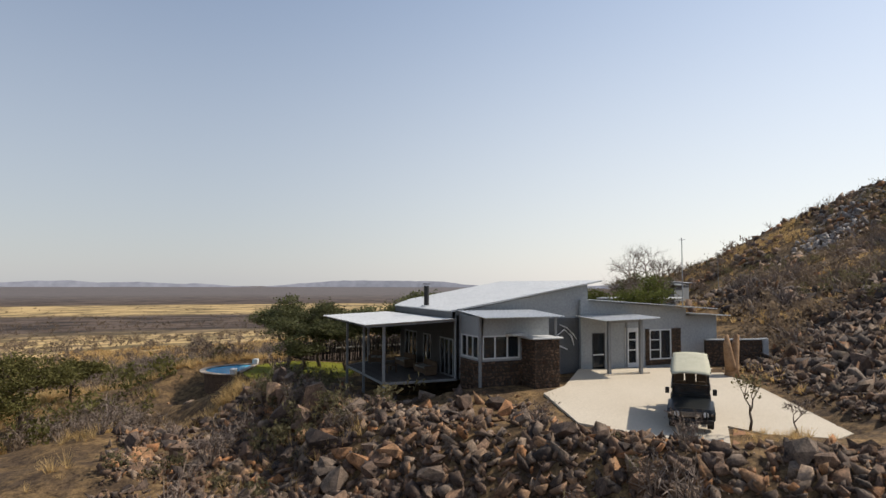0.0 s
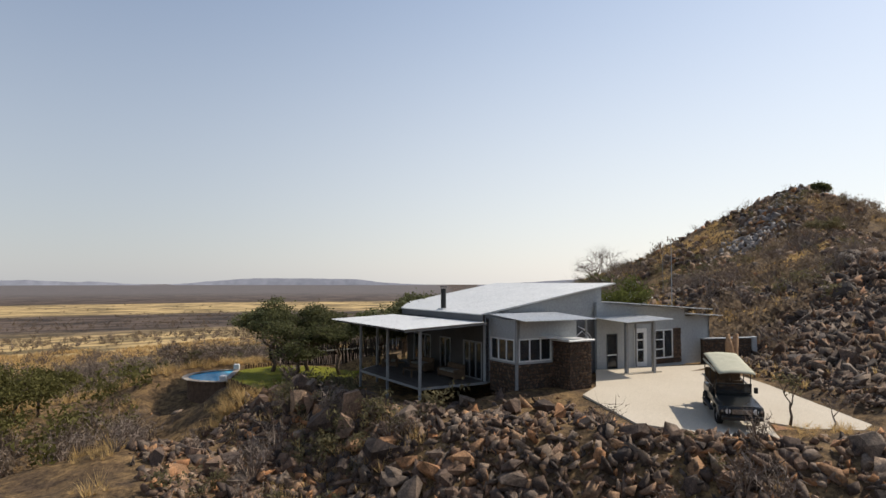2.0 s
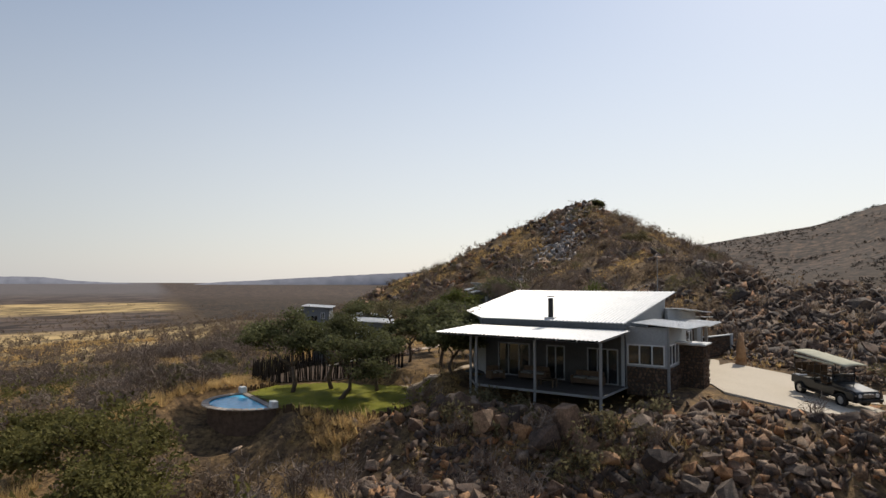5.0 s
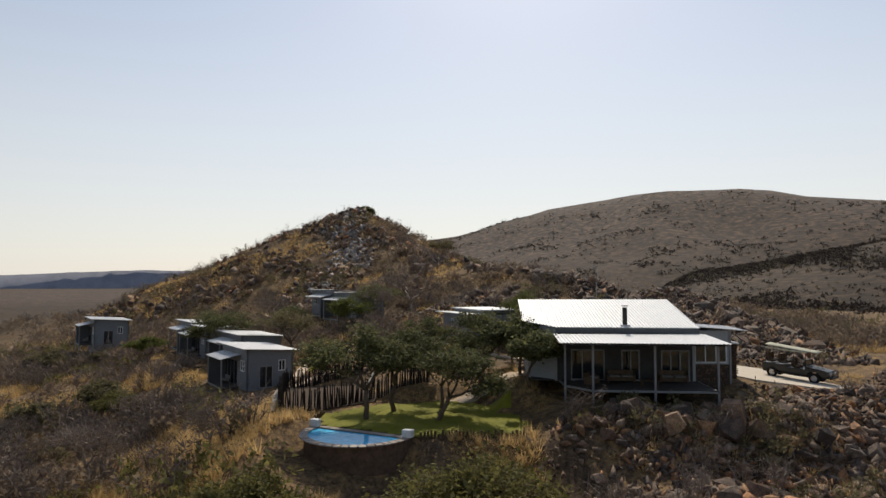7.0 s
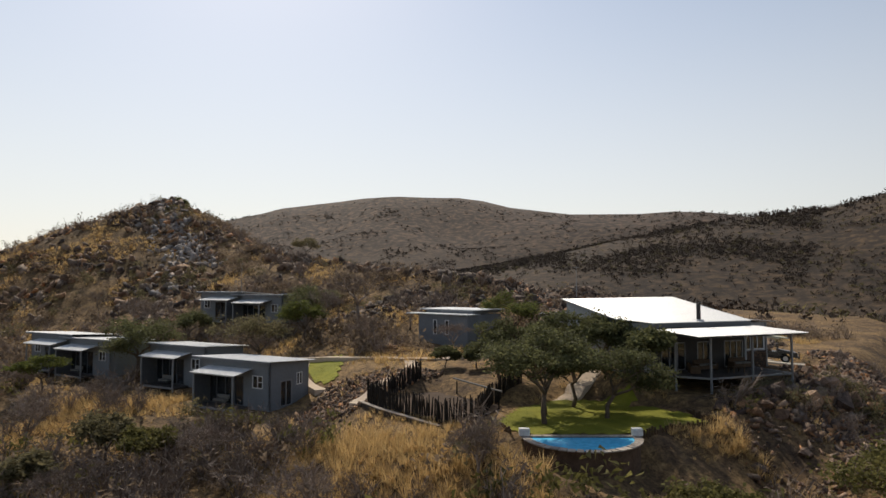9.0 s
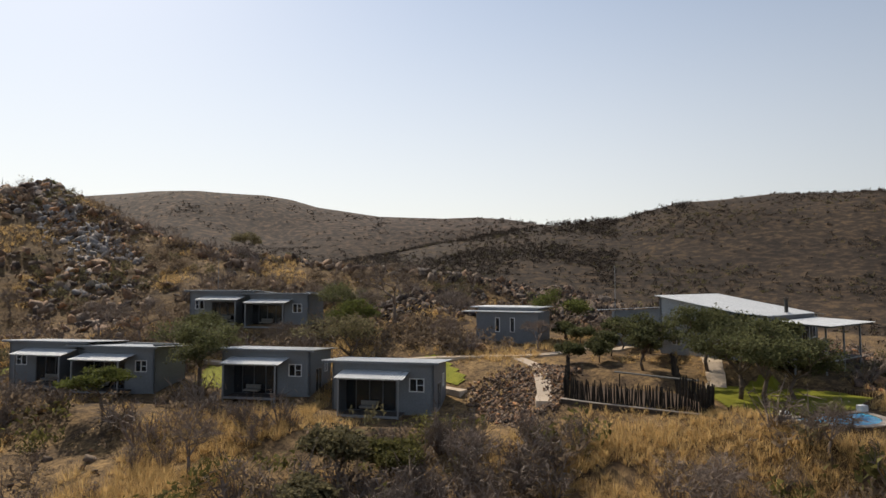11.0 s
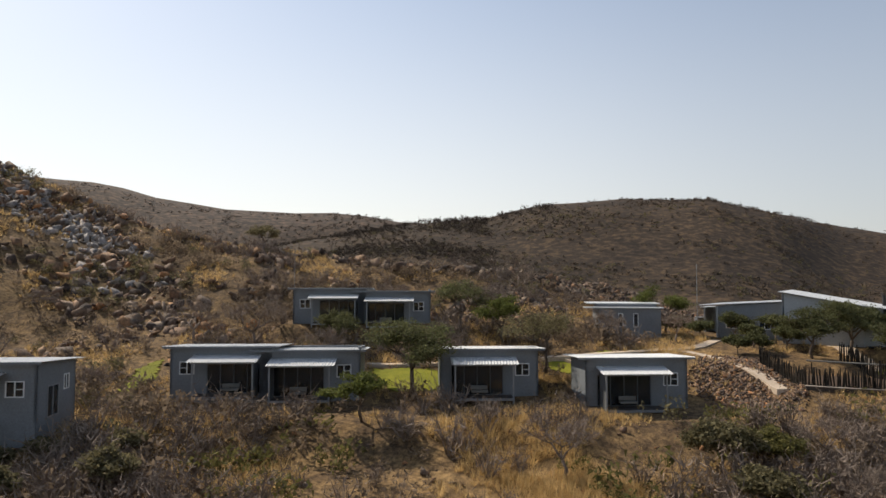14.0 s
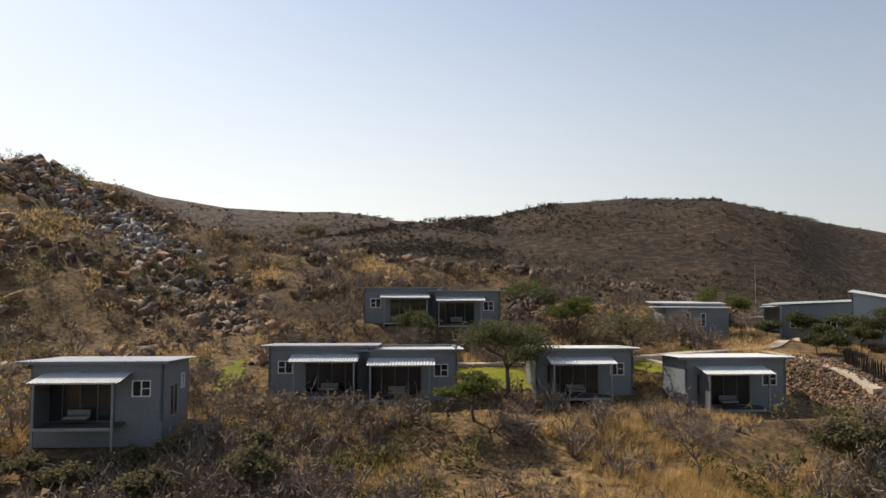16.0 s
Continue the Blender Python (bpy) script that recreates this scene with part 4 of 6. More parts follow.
ribbon("footpath", [(-9.0, 12.0), (-11.5, 8.5), (-15, 6.2), (-18, 4.6)], 1.5, "pale paved footpath under the trees", M_PATH)
ribbon("footpath", [(-9.5, 18.5), (-14.5, 19.6), (-20.5, 19.9), (-25.0, 21.5), (-30, 24.5), (-33, 29.5), (-36, 34.5), (-44, 42.5)], 1.3, "pale sandy footpath to the cabins", M_PATH)
ribbon("footpath", [(-24.5, 21.5), (-25.2, 17.5), (-27.8, 14.8), (-30.0, 12.3), (-32.2, 10.4)], 1.2, "pale sandy footpath down the bank", M_PATH)
ribbon("footpath", [(-44, 42.5), (-49, 51), (-53, 60)], 1.2, "pale footpath behind the cabins", M_PATH)
ribbon("footpath", [(-33, 29.5), (-34.5, 23.5), (-33.5, 18.0)], 1.0, "pale footpath to the end cabin", M_PATH)


def lawn(poly, label, z=None):
    """A turf sheet on the ground with short uneven blades."""
    xs, ys = [p[0] for p in poly], [p[1] for p in poly]
    bm = bmesh.new()
    step = 0.5
    gx, gy = np.arange(min(xs), max(xs), step), np.arange(min(ys), max(ys), step)
    grid = {}
    X, Y = np.meshgrid(gx, gy, indexing='ij')
    inside = seg_dist(X, Y, poly, True) < 0.15
    Z = land(X.ravel(), Y.ravel()).reshape(X.shape) + 0.08
    for i in range(len(gx)):
        for j in range(len(gy)):
            if inside[i, j]:
                grid[i, j] = bm.verts.new((X[i, j], Y[i, j], Z[i, j]))
    for (i, j), v in grid.items():
        q = [grid.get(k) for k in ((i, j), (i + 1, j), (i + 1, j + 1), (i, j + 1))]
        if all(q):
            bm.faces.new(q)
    turf = tagged(part("lawn", bm, M_LAWN), label, "lawn", kind="structure")
    P = []
    while len(P) < 2600 and len(xs):
        k = np.stack([rng.uniform(min(xs), max(xs), 3000), rng.uniform(min(ys), max(ys), 3000)], 1)
        k = k[seg_dist(k[:, 0], k[:, 1], poly, True) < 0]
        P.extend(k.tolist())
    P = np.array(P[:2600])
    z = land(P[:, 0], P[:, 1]) + 0.05
    a = rng.uniform(0, 6.28, len(P))
    hgt = rng.uniform(0.03, 0.08, len(P))
    w = 0.03
    co = np.stack([np.stack([P[:, 0] - w * np.cos(a), P[:, 1] - w * np.sin(a), z], 1), np.stack([P[:, 0] + w * np.cos(a), P[:, 1] + w * np.sin(a), z], 1), np.stack([P[:, 0] + 0.05 * np.sin(a), P[:, 1], z + hgt], 1)], 1).reshape(-1, 3)
    me = bpy.data.meshes.new("turf_blades")
    me.from_pydata(co.tolist(), [], np.arange(len(co)).reshape(-1, 3).tolist())
    me.materials.append(M_LAWN)
    b = new("turf_blades", me)
    b.parent = turf
    b["kind"] = "stuff"


lawn(LAWN, "green watered lawn beside the pool")
for spot, words in zip(SMALL_LAWNS, ("small green lawn between the cabins", "small green lawn behind a tree", "small sunlit lawn beside a footpath")):
    lawn(spot, words)
# dark slab over the yard's ground, its colour carries the shade inside the palisade
yard = part("yard_floor", prism(bmesh.new(), YARD, -2.3, -1.68), M_YARD)
tagged(yard, "earth floor of the sunken yard, darkened for its shade", "floor", kind="structure")


# ---- pool ----
def pool():
    p = thing("swimming_pool", None, "half-round raised pool with bright blue water and stone coping", "pool")
    C, d, n = Vector((-22.5, -5.2)), Vector((0.933, -0.359)), Vector((-0.359, -0.933))
    R = 3.35

    def ring(r, flat):
        out = [C + d * r * math.cos(t) + n * r * math.sin(t) for t in np.linspace(0, math.pi, 33)]
        return [(v.x - n.x * flat, v.y - n.y * flat) for v in out]
    outer, inner = ring(R, 0.3), ring(R - 0.32, 0.0)

    def loop(bm, o, i, z0, z1):
        lo, hi, li, hi2 = ([bm.verts.new((*q, z)) for q in poly] for poly, z in ((o, z0), (o, z1), (i, z0), (i, z1)))
        k = len(o)
        for a in range(k):
            b = (a + 1) % k
            bm.faces.new((lo[a], lo[b], hi[b], hi[a]))
            bm.faces.new((hi[a], hi[b], hi2[b], hi2[a]))
            bm.faces.new((hi2[a], hi2[b], li[b], li[a]))
        bmesh.ops.recalc_face_normals(bm, faces=bm.faces)
        return bm
    part("tank_wall", loop(bmesh.new(), outer, inner, -4.6, -1.86), M_STONE, p, "dark stone tank wall")
    part("basin", prism(bmesh.new(), inner, -3.1, -3.0), M_TILE, p)
    part("basin_wall", loop(bmesh.new(), inner, ring(R - 0.36, -0.04), -3.05, -1.87), M_TILE, p)
    part("water", prism(bmesh.new(), ring(R - 0.37, -0.05), -2.99, -1.88), M_WATER, p, "clear blue water").visible_shadow = False
    # coping stones round the rim
    arc = np.linspace(0, math.pi, 23)
    for a, b in zip(arc, arc[1:]):
        bm = bmesh.new()
        q = []
        for r, t in ((R - 0.40, a + 0.012), (R + 0.08, a + 0.012), (R + 0.08, b - 0.012), (R - 0.40, b - 0.012)):
            v = C + d * r * math.cos(t) + n * r * math.sin(t)
            q.append((v.x, v.y))
        part("coping_stone", prism(bm, q, -1.85, -1.79 + rng.uniform(-0.01, 0.01)), M_COPING, p)
    for k in np.linspace(-R + 0.3, R - 0.3, 12):
        bm = bmesh.new()
        q = [C + d * (k + s * 0.26) - n * t for s, t in ((-1, 0.02), (1, 0.02), (1, 0.42), (-1, 0.42))]
        part("coping_stone", prism(bm, [(v.x, v.y) for v in q][::-1], -1.85, -1.80), M_COPING, p)
    bmesh_fix(p)
    for s in (-1, 1):
        v = C + d * s * (R - 0.1) - n * 0.15
        b = tagged(part("pool_block", box_bm(-0.3, 0.3, -0.22, 0.22, 0, 0.42, bevel=0.03), M_ROOF), "pale square masonry block at the pool's corner", "block", "pool corner blocks")
        b.matrix_world = Matrix.Translation((v.x, v.y, -1.79)) @ Matrix.Rotation(math.atan2(d.y, d.x), 4, 'Z')


def bmesh_fix(p):
    for o in p.children_recursive:
        if o.type == 'MESH':
            bm = bmesh.new()
            bm.from_mesh(o.data)
            bmesh.ops.recalc_face_normals(bm, faces=bm.faces)
            bm.to_mesh(o.data)
            bm.free()


pool()


# ---- safari vehicle ----
def wheel(parent, x, y, r=0.4, w=0.27):
    pts = [(math.cos(a), math.sin(a)) for a in np.linspace(0, 2 * math.pi, 25)[:-1]]
    bm = bmesh.new()
    prof = [(r * 0.58, -w / 2), (r * 0.9, -w / 2), (r, -w * 0.36), (r, w * 0.36), (r * 0.9, w / 2), (r * 0.58, w / 2)]
    rings = [[bm.verts.new((c * q, yy, s * q)) for c, s in pts] for q, yy in prof]
    for a, b in zip(rings, rings[1:] + rings[:1]):
        for k in range(24):
            bm.faces.new((a[k], a[(k + 1) % 24], b[(k + 1) % 24], b[k]))
    bmesh.ops.recalc_face_normals(bm, faces=bm.faces)
    hub = new("wheel")
    hub.parent, hub.location = parent, (x, y, r)
    part("tyre", bm, M_RUBBER, hub)
    bm = bmesh.new()
    for q, y0, y1 in ((r * 0.6, -w * 0.3, w * 0.3), (r * 0.22, -w * 0.42, w * 0.42)):
        rr = [[bm.verts.new((c * q, yy, s * q)) for c, s in pts] for yy in (y0, y1)]
        for k in range(24):
            bm.faces.new((rr[0][k], rr[0][(k + 1) % 24], rr[1][(k + 1) % 24], rr[1][k]))
        bm.faces.new(rr[0][::-1])
        bm.faces.new(rr[1])
    part("rim", bm, M_CHROME, hub)


def safari_car():
    z = drive_z(10.02, 11.89)
    c = thing("safari_vehicle", None, "dark open-sided safari vehicle with a pale canvas canopy", "car")
    half = 0.86
    # side profile of the tub and bonnet, extruded across
    prof = [(-2.15, 0.62), (1.25, 0.55), (1.3, 0.62), (1.55, 0.92), (2.05, 0.92), (2.32, 0.6), (2.82, 0.55), (2.86, 0.95), (2.78, 1.06), (1.35, 1.22), (1.15, 1.3), (1.1, 0.98), (-0.2, 0.98), (-0.25, 1.12), (-2.15, 1.12)]

    def side_extrude(pr, y0, y1, bev=0.03):
        bm = bmesh.new()
        a, b = [bm.verts.new((x, y0, zz)) for x, zz in pr], [bm.verts.new((x, y1, zz)) for x, zz in pr]
        bm.faces.new(a)
        bm.faces.new(b[::-1])
        for i in range(len(pr)):
            j = (i + 1) % len(pr)
            bm.faces.new((a[i], b[i], b[j], a[j]))
        bmesh.ops.recalc_face_normals(bm, faces=bm.faces)
        if bev:
            bmesh.ops.bevel(bm, geom=[e for e in bm.edges], offset=bev, segments=2, affect='EDGES', clamp_overlap=True)
        return bm
    part("body", side_extrude(prof, -half + 0.06, half - 0.06), M_CARPAINT, c)
    part("chassis", box_bm(-2.2, 2.5, -0.5, 0.5, 0.35, 0.6), M_BLACK, c)
    for s in (-1, 1):
        part("fender", side_extrude([(1.15, 0.62), (1.3, 0.62), (1.5, 0.9), (2.1, 0.9), (2.35, 0.6), (2.8, 0.58), (2.82, 0.88), (2.6, 1.02), (1.15, 1.08)], s * half - 0.09, s * half + 0.09), M_CARPAINT, c)
        part("mirror", box_bm(1.05, 1.12, s * 1.0 - 0.09, s * 1.0 + 0.09, 1.3, 1.58, bevel=0.02), M_BLACK, c)
        part("headlight", prism_x(2.82, 2.90, s * 0.58, 0.86, 0.115), M_TRIM, c, "round headlight")
        part("indicator", box_bm(2.75, 2.84, s * 0.8 - 0.06, s * 0.8 + 0.06, 0.82, 0.9), M_COPING, c)
        part("step_bar", box_bm(-1.2, 1.0, s * 0.95 - 0.08, s * 0.95 + 0.08, 0.42, 0.48), M_BLACK, c)
        part("side_rail", box_bm(-2.1, 0.9, s * 0.83 - 0.025, s * 0.83 + 0.025, 1.5, 1.55), M_BLACK, c)
    g = part("grille", box_bm(2.82, 2.88, -0.45, 0.45, 0.72, 0.98, bevel=0.02), M_BLACK, c)
    for k in range(5):
        part("slat", box_bm(2.88, 2.90, -0.42, 0.42, 0.75 + 0.045 * k, 0.77 + 0.045 * k), M_CHROME, g)
    part("bumper", box_bm(2.88, 3.06, -0.86, 0.86, 0.5, 0.68, bevel=0.03), M_BLACK, c)
    bb = bmesh.new()
    for q in (-0.6, 0.6):
        tube(bb, [(3.04, q, 0.6), (3.06, q, 1.0), (3.0, q * 0.8, 1.12)], [0.03] * 3)
    tube(bb, [(3.0, -0.5, 1.12), (3.0, 0.5, 1.12)], [0.03] * 2)
    part("bull_bar", bb, M_BLACK, c)
    part("windscreen_frame", frame_bm(1.1, -0.8, 0.8, 1.28, 1.75), M_BLACK, c)
    part("windscreen", box_bm(1.10, 1.115, -0.76, 0.76, 1.31, 1.72), M_GLASS, c)
    for x in (0.35, -0.65, -1.6):
        for y in ((-0.42, 0.42) if x > 0 else (-0.52, 0, 0.52)):
            lift = 0.0 if x > 0 else 0.22
            s = part("seat", box_bm(x - 0.25, x + 0.25, y - 0.23, y + 0.23, 1.0 + lift, 1.16 + lift, bevel=0.04), M_WOODD, c)
            part("seat_back", box_bm(x - 0.32, x - 0.2, y - 0.23, y + 0.23, 1.1 + lift, 1.7 + lift, bevel=0.04), M_WOODD, s)
    top = lambda x: 2.52 - 0.055 * x
    for x in (-1.9, -0.3, 1.1):
        for y in (-0.76, 0.76):
            bm = bmesh.new()
            tube(bm, [(x, y, 1.0), (x, y, top(x) - 0.02)], [0.024, 0.024])
            part("canopy_post", bm, M_BLACK, c)
    bm = bmesh.new()
    n, m = 10, 8
    grid = [[bm.verts.new((-2.0 + 4.0 * i / n, -0.8 + 1.6 * j / m, top(-2.0 + 4.0 * i / n) + 0.07 * (1 - (2 * j / m - 1) ** 2) - 0.012 * (i % 3 == 1))) for j in range(m + 1)] for i in range(n + 1)]
    for i in range(n):
        for j in range(m):
            bm.faces.new((grid[i][j], grid[i + 1][j], grid[i + 1][j + 1], grid[i][j + 1]))
    r = bmesh.ops.extrude_face_region(bm, geom=list(bm.faces))
    bmesh.ops.translate(bm, vec=(0, 0, -0.05), verts=[v for v in r["geom"] if isinstance(v, bmesh.types.BMVert)])
    bmesh.ops.recalc_face_normals(bm, faces=bm.faces)
    canopy = part("canopy", bm, M_CANVAS, c, "pale khaki canvas canopy", True)
    for s in (-1, 1):
        part("roll_curtain", box_bm(-1.9, 1.2, s * 0.82 - 0.04, s * 0.82 + 0.04, 2.28, 2.40, bevel=0.03), M_CANVAS, canopy)
    for x in (-1.35, 1.82):
        for y in (-0.78, 0.78):
            wheel(c, x, y)
    c.matrix_world = Matrix.Translation((10.02, 11.89, z + 0.03)) @ Matrix.Rotation(math.atan2(-0.69, 0.72), 4, 'Z') @ Matrix.Rotation(radians(3.8), 4, 'Y')
    return c


def prism_x(x0, x1, y, z, r):
    bm = bmesh.new()
    pts = [(y + r * math.cos(a), z + r * math.sin(a)) for a in np.linspace(0, 2 * math.pi, 17)[:-1]]
    a, b = [bm.verts.new((x0, *q)) for q in pts], [bm.verts.new((x1, *q)) for q in pts]
    for i in range(16):
        bm.faces.new((a[i], a[(i + 1) % 16], b[(i + 1) % 16], b[i]))
    bm.faces.new(b)
    bm.faces.new(a[::-1])
    return bm


def frame_bm(x, y0, y1, z0, z1, f=0.05):
    bm = bmesh.new()
    for a in ((y0, y1, z0, z0 + f), (y0, y1, z1 - f, z1), (y0, y0 + f, z0, z1), (y1 - f, y1, z0, z1)):
        box(bm, x - 0.03, x + 0.05, *a)
    return bm


safari_car()


# ---- scattering ----
def base_arrays(me):
    v = np.empty(len(me.vertices) * 3)
    me.vertices.foreach_get("co", v)
    return v.reshape(-1, 3), [tuple(p.vertices) for p in me.polygons]


def merged(name, bases, P, size, label, material, category, parent=None, tilt=0.25, squash=(0.8, 1.25)):
    """One mesh of many small pieces set on the points P, each a turned and scaled copy of a base shape."""
    co, faces, k = [], [], 0
    pick = rng.integers(len(bases), size=len(P))
    for b, (bv, bf) in enumerate(bases):
        ids = np.nonzero(pick == b)[0]
        if not len(ids):
            continue
        tri = np.array([f for f in bf])
        a = rng.uniform(0, 2 * math.pi, len(ids))
        tx, ty = rng.normal(0, tilt, len(ids)), rng.normal(0, tilt, len(ids))
        ca, sa = np.cos(a)[:, None], np.sin(a)[:, None]
        s = size[ids][:, None]
        q = rng.uniform(*squash, (len(ids), 3))
        x, y, z = (bv[None, :, n] * q[:, n:n + 1] * s for n in range(3))
        z2 = z + tx[:, None] * x + ty[:, None] * y
        X, Y = x * ca - y * sa, x * sa + y * ca
        c = np.stack([X + P[ids, 0:1], Y + P[ids, 1:2], z2 + P[ids, 2:3]], -1).reshape(-1, 3)
        f = (tri[None] + (k + np.arange(len(ids)) * len(bv))[:, None, None]).reshape(-1, tri.shape[1])
        co.append(c)
        faces.append(f)
        k += len(c)
    me = bpy.data.meshes.new(name)
    co = np.concatenate(co)
    f3 = np.concatenate([f if f.shape[1] == 3 else np.concatenate([f[:, [0, 1, 2]], f[:, [0, 2, 3]]]) for f in faces])
    me.vertices.add(len(co))
    me.vertices.foreach_set("co", co.ravel())
    me.loops.add(f3.size)
    me.loops.foreach_set("vertex_index", f3.ravel())
    me.polygons.add(len(f3))
    me.polygons.foreach_set("loop_start", np.arange(0, f3.size, 3))
    me.update(calc_edges=True)
    me.materials.append(material)
    ob = new(name, me)
    return tagged(ob, label, category, kind="stuff")


def keep_out(x, y, pad=0.0):
    """True where a plant or rock may stand: off drive, lawns, pool and buildings."""
    ok = (seg_dist(x, y, DRIVE, True) > 0.45 + pad) & (seg_dist(x, y, LAWN, True) > pad) & (np.hypot(x + 22.9, y + 6.2) > 5.0)
    for green in SMALL_LAWNS + [YARD]:
        ok &= seg_dist(x, y, green, True) > 0.2 + 0.8 * pad
    for px, py, hw, hd, turn in ((-5.3, 8.9, 7.2, 5.2, 0), (-5, 2.0, 5.2, 2.9, 0), (-4, 18.5, 6, 6, 0), (1.5, 6.8, 2.6, 2.4, 0), (-16, 30, 4.2, 4.2, -1.05)):
        u, v = (x - px) * math.cos(turn) + (y - py) * math.sin(turn), -(x - px) * math.sin(turn) + (y - py) * math.cos(turn)
        ok &= np.maximum(np.abs(u) - hw, np.abs(v) - hd) > pad
    for cx, cy, u0, u1 in ((-38.74, 17.36, -7.4, 1.7), (-43.76, 28.12, -7.4, 1.8), (-61.34, 49.34, -1.6, 15.2), (C4[0], C4[1], -7.4, 1.7), (-35.7, 48.0, -12.6, 3.4)):
        u, v = (x - cx) * U.x + (y - cy) * U.y, (x - cx) * BACK.x + (y - cy) * BACK.y
        ok &= ~((u > u0 - pad) & (u < u1 + pad) & (v > -2.2 - pad) & (v < 5.4 + pad))
    return ok


def spread(n, x0, x1, y0, y1, weight=None, pad=0.0):
    """Up to n random ground points in a box, thinned by weight(x, y) in 0..1."""
    x, y = rng.uniform(x0, x1, n), rng.uniform(y0, y1, n)
    ok = keep_out(x, y, pad)
    if weight is not None:
        ok &= rng.uniform(0, 1, n) < weight(x, y)
    x, y = x[ok], y[ok]
    return np.stack([x, y, land(x, y)], 1)


def edge_d(x, y):
    return seg_dist(x, y, EDGE, False)


# ---- rocks ----
RUBBLE = [(-9.5, -2.6), (-4, -0.9), (1.5, 1.6), (4.0, 6.0), (9.2, 5.4), (14.2, 9.9), (19, 14), (22, 8), (13, -5), (3, -13.5), (-9, -13), (-14, -9)]
SPUR = [(3.0, 22.5), (7.5, 21), (13.6, 18.6), (19, 19), (24, 40), (8, 56), (-4, 52), (-1, 34), (2.6, 27)]
R_SM = [base_arrays(m) for m in PEBBLE_MESH]
R_BIG = [base_arrays(m) for m in BOULDER_MESH]


def in_poly(poly, soft=1.5):
    return lambda x, y: np.clip(0.5 - seg_dist(x, y, poly, True) / soft, 0, 1)


def boulders(n, poly, lo, hi, label, group, meshes=None):
    meshes = meshes or BOULDER_MESH
    xs, ys = [p[0] for p in poly], [p[1] for p in poly]
    P = spread(6000, min(xs), max(xs), min(ys), max(ys), in_poly(poly))[:n]
    room = seg_dist(P[:, 0], P[:, 1], DRIVE, True)
    for (x, y, z), gap in zip(P, room):
        s = min(lo + (hi - lo) * rng.uniform(0, 1) ** 2, max(0.22, 0.24 * gap))
        ob = new("boulder", meshes[int(rng.integers(len(meshes)))])
        ob.matrix_world = Matrix.Translation((x, y, z + 0.22 * s)) @ Euler((rng.uniform(-0.5, 0.5), rng.uniform(-0.5, 0.5), rng.uniform(0, 6.28))).to_matrix().to_4x4() @ Matrix.Diagonal((s * rng.uniform(0.8, 1.3), s * rng.uniform(0.7, 1.1), s * rng.uniform(0.7, 1.1), 1))
        tagged(ob, label, "boulder", group)


boulders(180, RUBBLE, 0.3, 0.85, "rough brown-grey boulder on the rubble bank below the lodge", "boulders on the bank")
boulders(100, SPUR, 0.5, 1.7, "dark jagged boulder on the stony slope beside the drive", "boulders on the spur", BOULDERD_MESH)
# the heap in front of the veranda
for k in range(16):
    x, y = -3.0 + rng.normal(0, 2.2), -4.4 + rng.normal(0, 0.8)
    s = rng.uniform(0.6, 1.15)
    ob = new("boulder", BOULDER_MESH[k % 14])
    ob.matrix_world = Matrix.Translation((x, y, ground_z(x, y) + 0.35 * s)) @ Euler((rng.uniform(-0.6, 0.6), rng.uniform(-0.6, 0.6), rng.uniform(0, 6.28))).to_matrix().to_4x4() @ Matrix.Diagonal((s, s * 0.85, s * rng.uniform(0.9, 1.4), 1))
    tagged(ob, "large brown boulder in the heap before the veranda", "boulder", "boulders on the bank")


def rubble(name, n, box4, weight, lo, hi, label, big=False, sink=0.15, material=None):
    P = spread(n, *box4, weight)
    s = lo + (hi - lo) * rng.uniform(0, 1, len(P)) ** 2.4
    s = np.minimum(s, np.maximum(0.12, 0.17 * seg_dist(P[:, 0], P[:, 1], DRIVE, True)))
    P[:, 2] += s * sink
    return merged(name, R_BIG if big else R_SM, P, s, label, material or M_ROCK, "rocks", tilt=0.4, squash=(0.45, 1.6))


rubble("rubble_bank", 30000, (-14, 22, -13.5, 14), lambda x, y: in_poly(RUBBLE)(x, y) * np.clip(0.75 + 0.9 * vnoise(x / 3.1, y / 3.1), 0.12, 1), 0.08, 0.5, "loose brown and grey rubble covering the bank")
rubble("rubble_spur", 20000, (-4, 24, 18.6, 56), in_poly(SPUR, 4), 0.12, 0.8, "dark jagged rubble on the slope beside the drive", material=M_ROCKD)


def ridge_w(x, y):
    s = np.clip(((x + 56) * 56 - (y - 134) * 86) / 10532, 0, 1)
    d = np.hypot(x + 56 - s * 56, y - 134 + s * 86)
    return np.clip(1.0 - d / 46, 0.12, 1) * np.clip(0.25 + 1.5 * vnoise(x / 9, y / 9), 0, 1)


